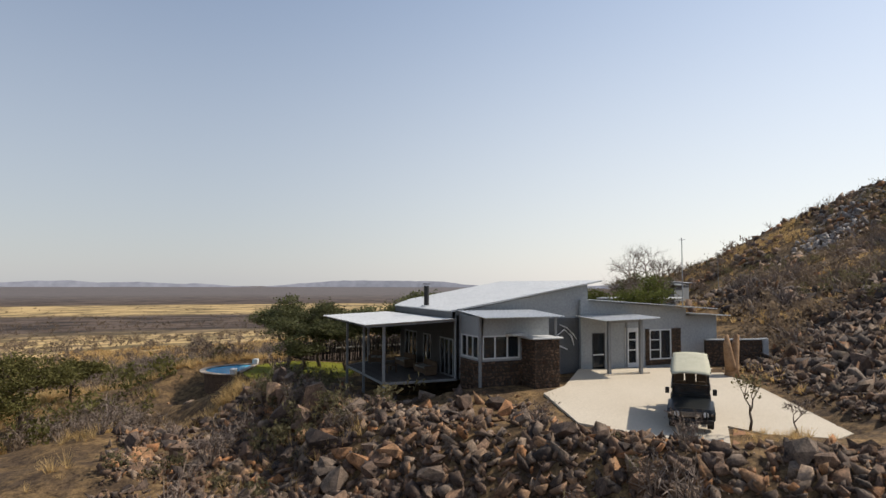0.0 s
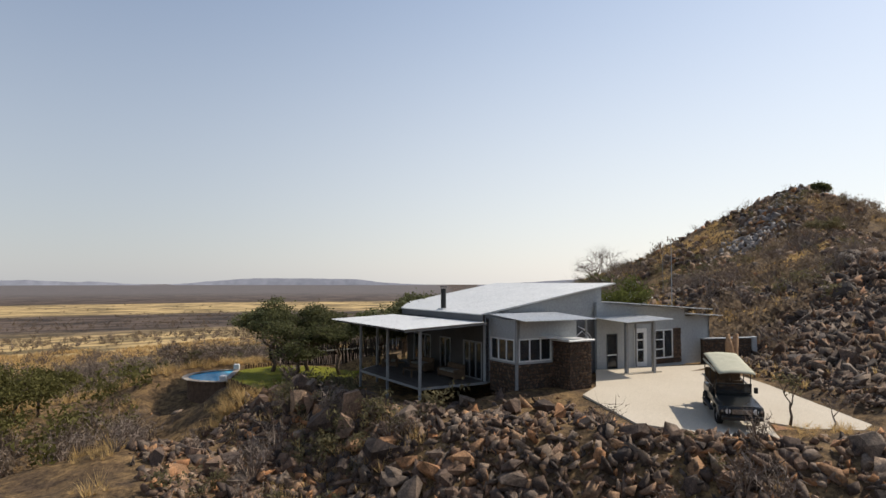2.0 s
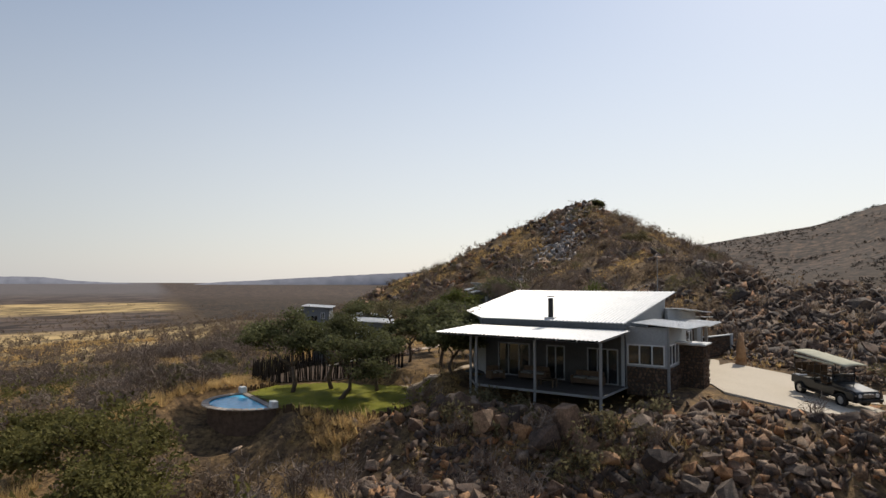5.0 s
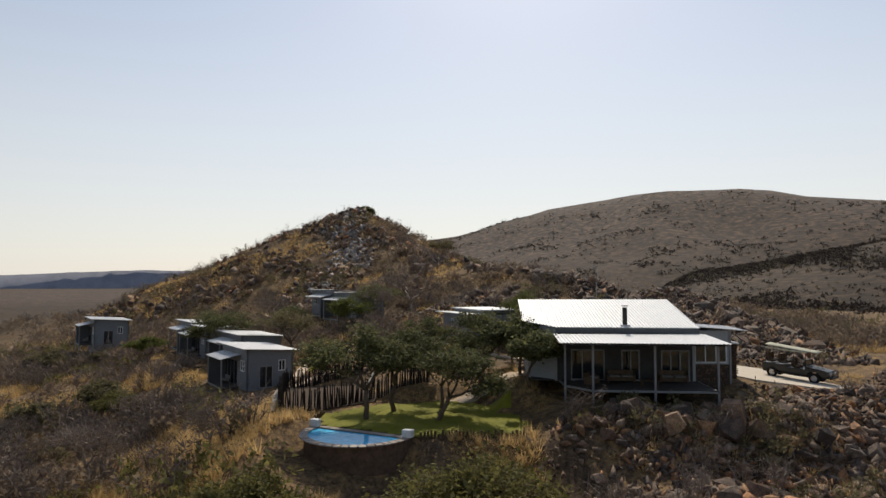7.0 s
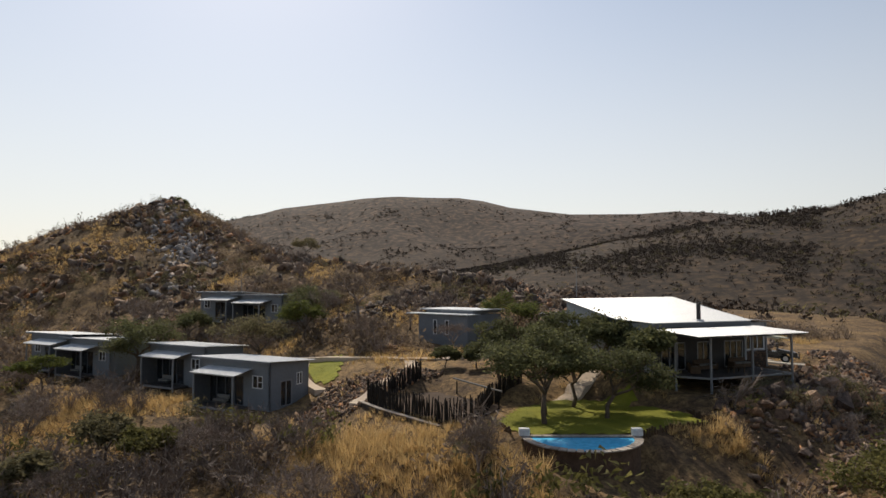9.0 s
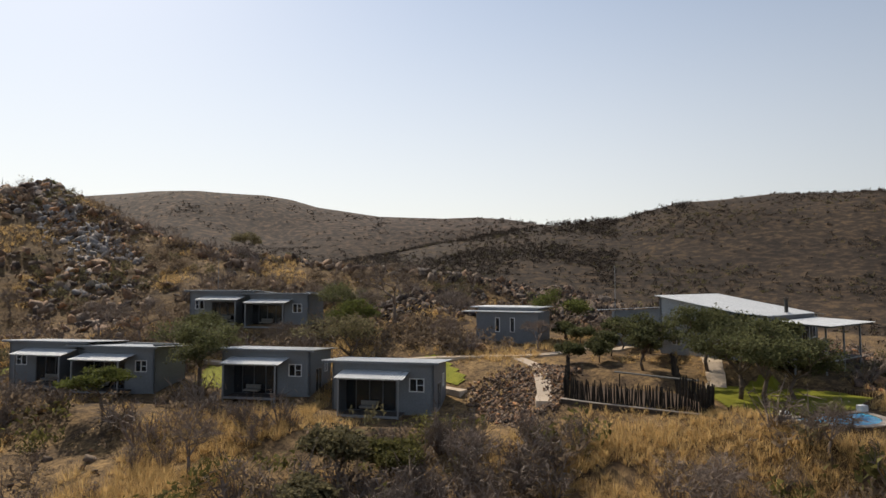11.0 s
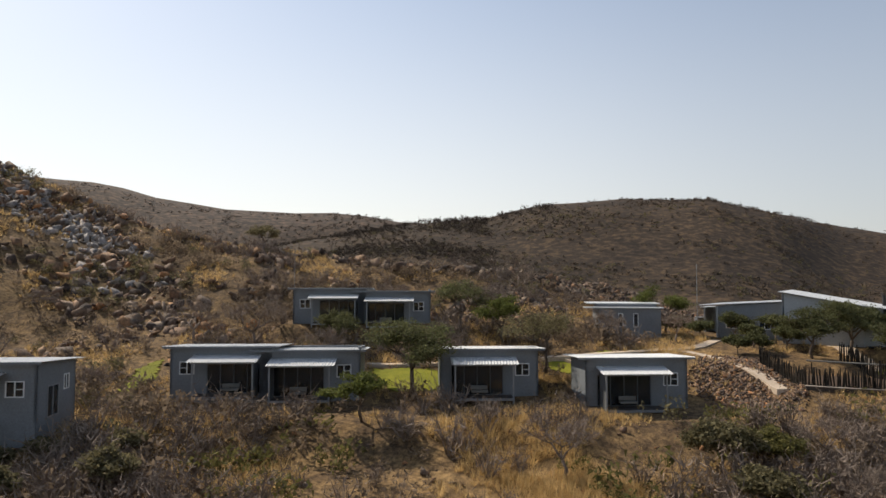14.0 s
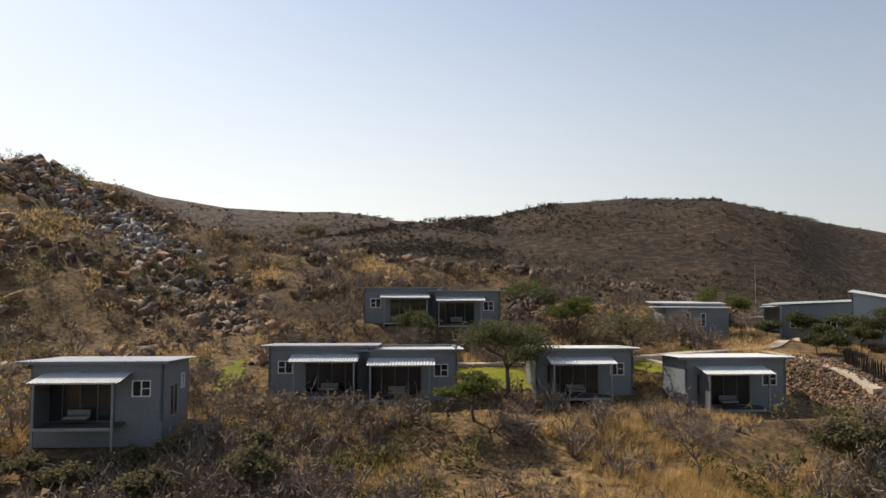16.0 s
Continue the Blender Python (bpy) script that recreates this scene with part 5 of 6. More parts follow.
rubble("hill_rocks", 21000, (-100, 34, 58, 150), ridge_w, 0.25, 1.25, "grey-brown rock outcrops on the hill", True, 0.1)
rubble("flank_rocks", 7000, (-105, -40, 58, 128), lambda x, y: np.clip(0.25 + 1.3 * vnoise(x / 7 + 4, y / 7), 0, 1), 0.25, 1.2, "brown boulders strewn down the hill's flank", True, 0.1)
rubble("knoll_rocks", 2600, (-33, -2, 38, 58), lambda x, y: np.clip(1.15 - np.hypot((x + 17) * 0.7, y - 47) / 9, 0, 1), 0.25, 0.85, "dark jagged rocks on a low knoll", True, material=M_ROCKD)
rubble("ridge_rocks", 5200, (-34, 4, 52, 104), lambda x, y: np.clip(1.1 - np.abs(seg_dist(x, y, [(-29, 98.8), (-20, 83), (-7, 60.3), (-2, 52)], False)) / 3.2, 0, 1) * np.clip(0.55 + 1.2 * vnoise(x / 6, y / 6), 0, 1), 0.3, 1.25, "dark jagged rocks along the hill's lower crest", True, 0.2, M_ROCKD)
rubble("pale_outcrop", 3600, (-66, -34, 82, 126), lambda x, y: np.clip(1.1 - np.abs(seg_dist(x, y, [(-54, 122), (-49, 108), (-45, 98), (-47, 86)], False)) / 6.0, 0, 1) * np.clip(0.5 + 1.2 * vnoise(x / 5, y / 5), 0, 1), 0.3, 1.05, "pale pinkish-grey boulders tumbling down the hill", True, 0.15, M_ROCKL)
rubble("bank_stones", 16000, (-38, -22, 7, 19), lambda x, y: in_poly([(-36.5, 14.0), (-32.5, 17.6), (-25.5, 17.2), (-24.0, 14.2), (-27.5, 12.2), (-32.0, 9.2), (-35.0, 9.5)], 2.0)(x, y), 0.07, 0.26, "loose stones on the bank below the path")
rubble("cabin_stones", 2500, (-72, -50, 40, 62), lambda x, y: np.clip(1 - np.abs(seg_dist(x, y, [(-68, 52), (-62, 55.5)], False)) / 2.2, 0, 1), 0.08, 0.3, "loose stones edging the small lawn")
rubble("slope_stones", 7000, (-95, -8, -22, 60), lambda x, y: 0.35 * smoothstep(3, -2, edge_d(x, y)), 0.07, 0.4, "scattered stones among the grass")


# ---- grass and shrubs ----
def tuft_base(seed, blades=20, spread_r=0.5, h=0.85, w=0.018):
    r = np.random.default_rng(seed)
    v, f = [], []
    for k in range(blades):
        a, q = r.uniform(0, 6.28), r.uniform(0, 0.18)
        x, y = q * math.cos(a), q * math.sin(a)
        lean = r.uniform(0.05, spread_r * 1.6)
        hh = h * r.uniform(0.55, 1.0)
        px, py = -math.sin(a) * w, math.cos(a) * w
        v += [(x - px, y - py, 0), (x + px, y + py, 0), (x + lean * math.cos(a), y + lean * math.sin(a), hh)]
        f.append((3 * k, 3 * k + 1, 3 * k + 2))
    return np.array(v), f


def shrub_base(seed, stems=16, twigs=7, w=0.03):
    """A bare thorn shrub, about 1 high: thin stems from one foot, each with twigs."""
    r = np.random.default_rng(seed)
    v, f = [], []

    def sliver(p, q, ww):
        d = np.cross(q - p, r.normal(0, 1, 3))
        d = d / (np.linalg.norm(d) + 1e-9) * ww
        k = len(v)
        v.extend([p - d, p + d, q])
        f.append((k, k + 1, k + 2))
    for _ in range(stems):
        a, lean = r.uniform(0, 6.28), r.uniform(0.15, 0.75)
        tip = np.array([lean * math.cos(a), lean * math.sin(a), r.uniform(0.55, 1.0)])
        foot = np.array([0.06 * math.cos(a), 0.06 * math.sin(a), -0.05])
        sliver(foot, tip, w)
        for _ in range(twigs):
            t = r.uniform(0.3, 0.95)
            p = foot + (tip - foot) * t
            q = p + r.normal(0, 0.17, 3) + np.array([0.05 * math.cos(a), 0.05 * math.sin(a), 0.1])
            sliver(p, q, w * 0.55)
            sliver(q, q + r.normal(0, 0.12, 3) + np.array([0, 0, 0.05]), w * 0.4)
    return np.array(v), f


def leafy_base(seed, leaves=150, size=0.085, flat=0.8):
    """A leafy shrub about 1 high: leaves in uneven clumps."""
    r = np.random.default_rng(seed)
    v, f = [], []
    clumps = [np.array([r.normal(0, 0.33), r.normal(0, 0.33), r.uniform(0.25, 0.9) * flat]) for _ in range(9)]
    for k in range(leaves):
        c = clumps[r.integers(9)] + r.normal(0, 0.13, 3)
        a, b = r.normal(0, 1, 3), r.normal(0, 1, 3)
        a, b = a / np.linalg.norm(a) * size, b / np.linalg.norm(b) * size
        v += [c - a, c + b, c + a]
        f.append((3 * k, 3 * k + 1, 3 * k + 2))
    return np.array(v), f


TUFT = [tuft_base(i) for i in range(6)]
SHRUB = [shrub_base(i) for i in range(6)]
HILLSHRUB = [shrub_base(60 + i, 11, 4, 0.04) for i in range(6)]
HILLTUFT = [tuft_base(50 + i, 13, 0.45, 0.8, 0.028) for i in range(5)]
FARTUFT = [tuft_base(30 + i, 7, 0.4, 0.8, 0.11) for i in range(4)]
FARSHRUB = [shrub_base(40 + i, 9, 3, 0.07) for i in range(4)]
LEAFY = [leafy_base(i) for i in range(5)]
MIDLEAFY = [leafy_base(80 + i, 60, 0.12) for i in range(6)]
FARLEAFY = [leafy_base(20 + i, 17, 0.25) for i in range(5)]


def outer(x, y):
    return smoothstep(2.5, -1.5, edge_d(x, y))


def patchy(x, y, wl=7.0, bias=0.35):
    return np.clip(bias + 1.3 * vnoise(x / wl, y / wl) + 0.6 * vnoise(x / wl * 2.7, y / wl * 2.7), 0, 1)


POOL_APRON = [(-27, -4), (-12, -4.5), (-4, -6.5), (-5, -11), (-22, -12.5), (-28, -11)]


def plant(name, bases, n, box4, weight, lo, hi, label, material, category, tilt=0.12, pad=0.1):
    P = spread(n, *box4, weight, pad)
    P = P[rng.uniform(0, 1, len(P)) > 0.9 * stony(P[:, 0], P[:, 1])]
    if category == "shrubs":
        P = P[seg_dist(P[:, 0], P[:, 1], DRIVE, True) > 1.9]
        P = P[np.abs(seg_dist(P[:, 0], P[:, 1], [(-34, 58), (-8, 30)], False)) > 3.5]
        P = P[seg_dist(P[:, 0], P[:, 1], POOL_APRON, True) > 0]
    s = rng.uniform(lo, hi, len(P)) * np.where(np.hypot((P[:, 0] + 18.5) * 0.6, P[:, 1] + 8.6) < 2.4, 0.4, 1.0)
    P[:, 2] -= 0.04
    return merged(name, bases, P, s, label, material, category, tilt=tilt)


STONY = [(-36.5, 14.0), (-32.5, 17.6), (-25.5, 17.2), (-24.0, 14.2), (-27.5, 12.2), (-32.0, 9.2), (-35.0, 9.5)]
stony = lambda x, y: np.maximum(in_poly(STONY, 2.0)(x, y), in_poly(SPUR, 3.0)(x, y))
OUTCROP = [(-54, 122), (-49, 108), (-45, 98), (-47, 86)]
flank = lambda x, y: 0.7 * smoothstep(-34, -48, x) * smoothstep(56, 66, y)
outcrop = lambda x, y: np.clip(1.3 - np.abs(seg_dist(x, y, OUTCROP, False)) / 7, 0, 1)
open_flank = lambda x, y: (1 - flank(x, y)) * (1 - 0.85 * outcrop(x, y))
plant("tall_dry_grass", TUFT, 68000, (-96, -12, -26, 62), lambda x, y: outer(x, y) * smoothstep(0.25, 0.75, patchy(x, y, 5.5, 0.36)), 0.45, 1.25, "tall golden dry grass on the slope below the cabins", M_STRAW, "grass")
plant("dry_grass", HILLTUFT, 70000, (-105, 30, 20, 150), lambda x, y: (1 - 0.8 * outcrop(x, y)) * smoothstep(0.2, 0.8, patchy(x, y, 8, 0.30) + 0.25 * flank(x, y)), 0.4, 1.1, "golden dry grass between rocks on the hill", M_STRAW, "grass")
plant("plain_grass", FARTUFT, 36000, (-190, -28, -95, 60), lambda x, y: smoothstep(-2, -8, edge_d(x, y)) * np.maximum(smoothstep(-98, -112, x), smoothstep(-34, -46, y)) * patchy(x, y, 16, 0.25), 0.7, 1.5, "golden dry grass patches on the plain", M_STRAW, "grass")
plant("bank_grass", TUFT, 3200, (-20, 22, -16, 14), lambda x, y: 0.9 * patchy(x, y, 3.5, 0.2) * smoothstep(9, 3, x), 0.4, 1.0, "dry grass tufts among the rubble", M_STRAW, "grass")
plant("cabin_grass", HILLTUFT, 40000, (-90, -26, -6, 70), lambda x, y: smoothstep(16, 9, edge_d(x, y)) * smoothstep(-2, 0.5, edge_d(x, y)) * patchy(x, y, 5, 0.4), 0.3, 0.9, "dry grass round the cabins", M_STRAW, "grass", pad=0.3)
plant("yard_grass", TUFT, 11000, (-60, 0, 8, 60), lambda x, y: 0.35 * patchy(x, y, 5, 0.2), 0.25, 0.6, "short dry grass round the buildings", M_STRAW, "grass")
plant("thorn_shrubs", SHRUB, 2900, (-98, -8, -26, 62), lambda x, y: outer(x, y) * patchy(x, y, 8.0, 0.42) * (0.55 + 0.45 * smoothstep(-12, 2, y)), 0.9, 2.4, "bare grey thorn shrubs on the slope", M_TWIG, "shrubs", pad=0.6)
plant("bank_leafy", LEAFY, 130, (-16, 20, -14, 8), lambda x, y: 0.4 * smoothstep(1, -2, edge_d(x, y)), 0.5, 1.3, "dull green bushes among the rubble", M_LEAFD, "shrubs")
plant("veranda_bushes", LEAFY, 36, (-9, 3.5, -6.5, -0.6), None, 0.6, 1.5, "dull green bushes below the veranda", M_LEAFD, "shrubs")
plant("bank_shrubs", SHRUB, 130, (-20, 20, -16, 8), lambda x, y: 0.6 * smoothstep(1, -2, edge_d(x, y)), 0.6, 1.7, "bare grey shrubs growing among the rubble", M_TWIG, "shrubs")
plant("hill_shrubs", HILLSHRUB, 6000, (-110, 40, 24, 150), lambda x, y: open_flank(x, y) * patchy(x, y, 9, 0.5) * smoothstep(18, 34, y), 0.8, 2.4, "bare grey-brown shrubs on the hillside", M_TWIG, "shrubs", pad=0.8)
plant("olive_shrubs", MIDLEAFY, 1500, (-98, -6, -30, 60), lambda x, y: outer(x, y) * smoothstep(0.3, 0.8, patchy(x, y, 11, 0.35)), 0.9, 2.3, "olive leafy bushes among the dry grass", M_OLIVE, "shrubs", pad=0.6)
plant("green_shrubs", LEAFY, 520, (-98, 18, -26, 60), lambda x, y: 0.8 * smoothstep(4, -1, edge_d(x, y)) * patchy(x, y, 9, 0.1), 0.7, 2.0, "dull green leafy bushes on the slope", M_LEAFD, "shrubs", pad=0.6)
plant("hill_bushes", LEAFY, 2600, (-110, 40, 40, 150), lambda x, y: 0.8 * patchy(x, y, 17, 0.15), 0.8, 2.2, "dull green and brown bushes on the hill", M_LEAFD, "shrubs", pad=0.8)


plant("hill_scrub", MIDLEAFY, 10000, (-112, 40, 24, 150), lambda x, y: open_flank(x, y) * patchy(x, y, 13, 0.55) * smoothstep(18, 34, y), 0.7, 2.3, "brown dry-leaved thorn bushes over the hillside", M_DRYLEAF, "shrubs", pad=0.8)
plant("slope_scrub", MIDLEAFY, 1500, (-100, -8, -30, 62), lambda x, y: outer(x, y) * patchy(x, y, 9, 0.3), 0.7, 2.0, "brown dry-leaved bushes on the grass slope", M_DRYLEAF, "shrubs", pad=0.6)


def veld(name, n, r0, r1, a0, a1, bases, lo, hi, material, label, power=1.0):
    """Scrub strewn over the wide country between two ranges and bearings."""
    r, a = r0 + (r1 - r0) * rng.uniform(0, 1, n) ** power, np.radians(rng.uniform(a0, a1, n))
    x, y = -55 + r * np.sin(a), -15 + r * np.cos(a)
    ok = (np.clip(0.55 + 1.1 * vnoise(x / 45, y / 45) + 0.6 * vnoise(x / 150, y / 150), 0.05, 1) > rng.uniform(0, 1, n)) & ~((x > -112) & (x < 42) & (y > -28) & (y < 152))
    # none behind the near hill's crest
    crest_r = np.interp(np.degrees(a), NEAR_AZ, NEAR_R)
    ok &= ~((r > 0.97 * crest_r) & (r < 1.5 * crest_r) & (a > 0.2))
    ok &= (r < 0.9 * np.interp(np.degrees(a), FAR_AZ, FAR_R)) | (a < -0.35)
    # the open grass strips of the plain carry few bushes
    rr = np.hypot(x, y)
    open_strip = (a < -0.35) & ((rr < 370) | ((rr > 600) & (rr < 860)))
    ok &= ~open_strip | (rng.uniform(0, 1, n) < np.where(rr < 370, 0.8, 0.15))
    x, y = x[ok], y[ok]
    P = np.stack([x, y, land(x, y) - 0.1 - 0.0006 * np.hypot(x, y)], 1)
    return merged(name, bases, P, rng.uniform(lo, hi, len(P)), label, material, "scrub", tilt=0.05)


veld("far_scrub", 34000, 90, 900, -20, 105, FARLEAFY, 1.3, 3.2, M_SCRUB, "grey-brown thorn scrub over the distant hillsides", 0.75)
veld("valley_scrub", 26000, 110, 620, 2, 54, FARLEAFY, 1.5, 3.0, M_FARSCRUB, "dense dark thorn scrub in the valley behind the lodge", 0.8)
veld("range_scrub", 22000, 600, 2000, -22, 60, FARLEAFY, 2.8, 6.0, M_FARSCRUB, "dark scrub speckling the far ranges", 0.9)
veld("far_bushes", 8000, 90, 620, -20, 105, FARLEAFY, 1.2, 2.8, M_LEAFD, "dull bushes over the distant hillsides", 0.8)
veld("plain_scrub", 1500, 60, 420, -125, -20, FARSHRUB, 1.2, 2.6, M_TWIG, "grey thorn scrub over the plain", 0.9)
veld("plain_bushes", 6000, 60, 800, -125, -20, MIDLEAFY, 1.2, 2.8, M_DRYLEAF, "dull bushes over the plain", 0.9)


# ---- trees ----
def tree(name, x, y, hgt, label, leaf=None, seed=1, width=1.0, flat=0.45, leaves=2200, leaf_size=0.10, lean=(0, 0), lift=0.25, forks=3, category="tree", sink=0.15):
    """A tapered trunk that forks into limbs and twigs; with leaf, a crown of many small leaves about the twig ends."""
    r = random.Random(seed)
    t = thing(name, Matrix.Translation((x, y, ground_z(x, y) - sink)), label, category)
    bm = bmesh.new()
    tips = []

    def grow(p, d, length, rad, level):
        q = p + d * length
        bend = p + d * length * 0.5 + Vector((r.gauss(0, 1), r.gauss(0, 1), r.gauss(0, 0.5))) * length * 0.10
        tube(bm, [p, bend, q], [rad, rad * 0.85, rad * 0.7], 7 if level < 2 else (5 if level < 3 else 3))
        if level >= 2:
            tips.append((bend, d))
        if level >= 4:
            tips.append((q, d))
            return
        for k in range(forks):
            a = 6.283 * (k + r.uniform(-0.35, 0.35)) / forks + level
            side = Vector((math.cos(a), math.sin(a), 0))
            nd = (d * r.uniform(0.5, 0.95) + side * r.uniform(0.4, 0.95) * width + Vector((0, 0, lift * r.uniform(-0.3, 1)))).normalized()
            grow(q, nd, length * r.uniform(0.6, 0.85), rad * 0.58, level + 1)
    grow(Vector((0, 0, 0)), Vector((lean[0], lean[1], 1)).normalized(), hgt * 0.31, hgt * 0.028, 0)
    part("trunk", bm, M_BARK if leaf else M_TWIG, t, "", True)
    g = np.random.default_rng(seed)
    tp, td = np.array([tuple(q) for q, _ in tips]), np.array([tuple(w) for _, w in tips])
    if leaf:
        n = int(leaves * 2.6)
        clump = tp[g.random(len(tp)) < 0.45]
        c = clump[g.integers(len(clump), size=n)] + g.normal(0, 1, (n, 3)) * np.array([0.36, 0.36, 0.36 * flat]) * hgt * 0.16
        a, b = g.normal(0, 1, (n, 3)), g.normal(0, 1, (n, 3))
        b[:, 2] *= 0.4
        a, b = (w / np.linalg.norm(w, axis=1)[:, None] * leaf_size * g.uniform(0.5, 1.2, (n, 1)) for w in (a, b))
        co, k = np.stack([c - a, c + b, c + a, c - b], 1).reshape(-1, 3), 4
    else:
        n = len(tp) * 7
        i = np.repeat(np.arange(len(tp)), 7)
        q = tp[i] + td[i] * hgt * 0.07 + g.normal(0, 0.065, (n, 3)) * hgt
        w = np.cross(q - tp[i], g.normal(0, 1, (n, 3)))
        w = w / np.linalg.norm(w, axis=1)[:, None] * 0.014
        co, k = np.stack([tp[i] - w, tp[i] + w, q], 1).reshape(-1, 3), 3
    me = bpy.data.meshes.new("crown")
    me.from_pydata(co.tolist(), [], np.arange(len(co)).reshape(-1, k).tolist())
    me.materials.append(leaf or M_TWIG)
    o = new("crown" if leaf else "twig_crown", me)
    o.parent = t
    return t


G = "green umbrella-crowned acacia beside the lawn"
tree("acacia", -22.8, -1.6, 6.8, G, M_LEAF, 3, 1.15, 0.5, 3600)
tree("acacia", -21.3, 1.0, 6.4, G, M_LEAF, 5, 1.25, 0.5, 3000)
tree("acacia", -18.2, 2.6, 5.8, G, M_LEAF, 6, 1.25, 0.5, 2800)
tree("acacia", -18.2, -1.6, 6.0, "leaning green acacia on the lawn's edge", M_LEAF, 8, 1.2, 0.5, 2800, lean=(0.5, 0.2))
tree("acacia", -15.2, 6.8, 6.6, "green acacia beside the footpath", M_LEAF, 11, 1.2, 0.5, 3000)
tree("acacia", -20.6, 9.6, 5.2, "green acacia behind the pole fence", M_LEAF, 13, 1.2, 0.5, 2600)
tree("garden_bush", -11.9, 3.2, 4.8, "dense dark green bush beside the veranda", M_LEAF, 17, 1.0, 0.9, 3000, 0.13)
tree("garden_bush", -12.4, 7.2, 5.2, "dense dark green bush beside the lodge wall", M_LEAF, 19, 1.0, 0.9, 2600, 0.13)
for x, y, hh, sd in ((-17.2, 15.4, 3.0, 311), (-20.6, 14.2, 2.6, 312), (-22.8, 15.8, 2.4, 313), (-14.0, 21.6, 3.0, 314), (-16.2, 12.4, 3.2, 315), (-12.8, 24.6, 3.0, 316)):
    tree("garden_bush", x, y, hh, "dense green bush between the yard and the lodge wing", M_LEAF, sd, 1.25, 0.9, 1500, 0.11)
tree("garden_tree", -11.4, 18.4, 3.9, "small green tree beside the wing", M_LEAF, 23, 1.1, 0.6, 2200)
tree("garden_tree", -12.8, 14.0, 4.2, "small green tree beside the lodge wall", M_LEAF, 29, 1.1, 0.6, 2200)
tree("garden_tree", -10.6, 26.6, 6.2, "yellow-green tree beside the outbuilding", M_LEAFY, 31, 0.9, 0.7, 2000)
tree("acacia", -49.3, 35.4, 8.2, "broad green acacia between the cabins", M_LEAF, 37, 1.15, 0.5, 3800)
tree("acacia", -57.2, 33.4, 4.6, "low yellow-green acacia before the double cabin", M_LEAFY, 41, 1.35, 0.35, 1900, lean=(-0.2, 0))
tree("acacia", -37.8, 29.0, 7.2, "thin greyish-green tree beside a cabin", M_LEAFD, 43, 1.1, 0.6, 1500)
tree("acacia", -32.2, 37.0, 6.0, "yellow-green bushy tree on the slope", M_LEAFY, 47, 1.2, 0.6, 2200)
tree("acacia", -30.8, 43.5, 7.0, "green tree on the slope above the cabins", M_LEAF, 53, 1.1, 0.6, 1900)
tree("acacia", -45.0, 49.0, 5.2, "dark green bush before the upper cabin", M_LEAF, 59, 1.1, 0.8, 2200)
tree("acacia", -15.4, -19.6, 7.4, "broad olive acacia below the bank", M_OLIVE, 61, 1.25, 0.5, 3600)
tree("acacia", -12.0, -21.5, 5.6, "olive green bush on the slope below the bank", M_OLIVE, 64, 1.3, 0.7, 3000)
tree("acacia", -24.5, -18.0, 4.4, "olive green bush below the pool", M_OLIVE, 62, 1.25, 0.7, 2400)
tree("hilltop_bush", -49.8, 131.0, 4.4, "dark dense bush on the hill's top", M_LEAF, 67, 1.3, 1.2, 3200, 0.2, sink=0.2)
tree("hillside_bush", -48.9, 11.2, 4.4, "broad olive leafy bush on the grass slope", M_LEAFD, 71, 1.3, 0.8, 3400, 0.13)
tree("hillside_bush", -46.6, 9.4, 3.8, "olive leafy bush on the grass slope", M_OLIVE, 72, 1.3, 0.8, 2600, 0.12)
tree("hillside_bush", -52.8, 8.0, 3.2, "olive leafy bush on the grass slope", M_LEAFD, 73, 1.3, 0.8, 2800, 0.13)
for x, y, hh, sd in ((-77.5, 40.5, 3.0, 301), (-73.0, 38.0, 3.4, 302), (-69.5, 42.0, 2.6, 303), (-79.5, 45.0, 2.6, 304)):
    tree("slope_bush", x, y, hh, "dull olive bush in the grass below the end cabin", M_LEAFD, sd, 1.3, 0.9, 1500, 0.12)
for u, b, hh, sd in ((0.6, -3.0, 2.4, 321), (-1.6, -3.6, 2.2, 322), (-4.4, -4.2, 2.5, 323), (-6.8, -3.6, 2.1, 324), (2.6, -1.0, 2.3, 325)):
    tree("slope_bush", *at(C4, u, b), hh, "dry olive-brown bush against the end cabin's base", M_LEAFD if sd % 2 else M_DRYLEAF, sd, 1.3, 0.9, 1300, 0.11)
tree("hillside_tree", -25, 87, 5.0, "dry-leaved tree on the saddle", M_LEAFD, 74, 1.2, 0.6, 1500)
tree("hillside_tree", -19, 122, 5.0, "dry-leaved tree on the hill's shoulder", M_LEAFD, 75, 1.2, 0.6, 1500)
B = "leafless grey tree with a rounded twiggy crown"
for k, (x, y, hh) in enumerate(((-25.4, 40.0, 9.0), (-29.5, 40.0, 6.0), (-27.0, 56.0, 5.0), (-49.5, 56.5, 7.0), (-66.0, 54.2, 3.8), (-42.6, 6.4, 3.6), (-55.2, 18.8, 4.6), (-30.2, -8.2, 3.6), (-38.9, -5.8, 4.6), (-19.5, 22.6, 3.6), (-27.5, 27.5, 4.2), (-39.5, 39.0, 4.8), (-47.5, 47.0, 4.4), (-60, 82, 4.5), (-52.5, 62.5, 6.0), (-20, 35.5, 5.0), (-56, -14, 4.2), (-70, 16, 4.0), (-50.5, 3.5, 3.4))):
    tree("bare_tree", x, y, hh, B, None, 100 + k, 1.05, forks=3, lift=0.3)


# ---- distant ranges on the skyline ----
# pale blue-grey base colour: air haze is painted into the ranges
M_FAR = mat("haze_tinted_range", (0.22, 0.225, 0.26), (0.27, 0.275, 0.31), 0.002, 1.0, 0, 0)


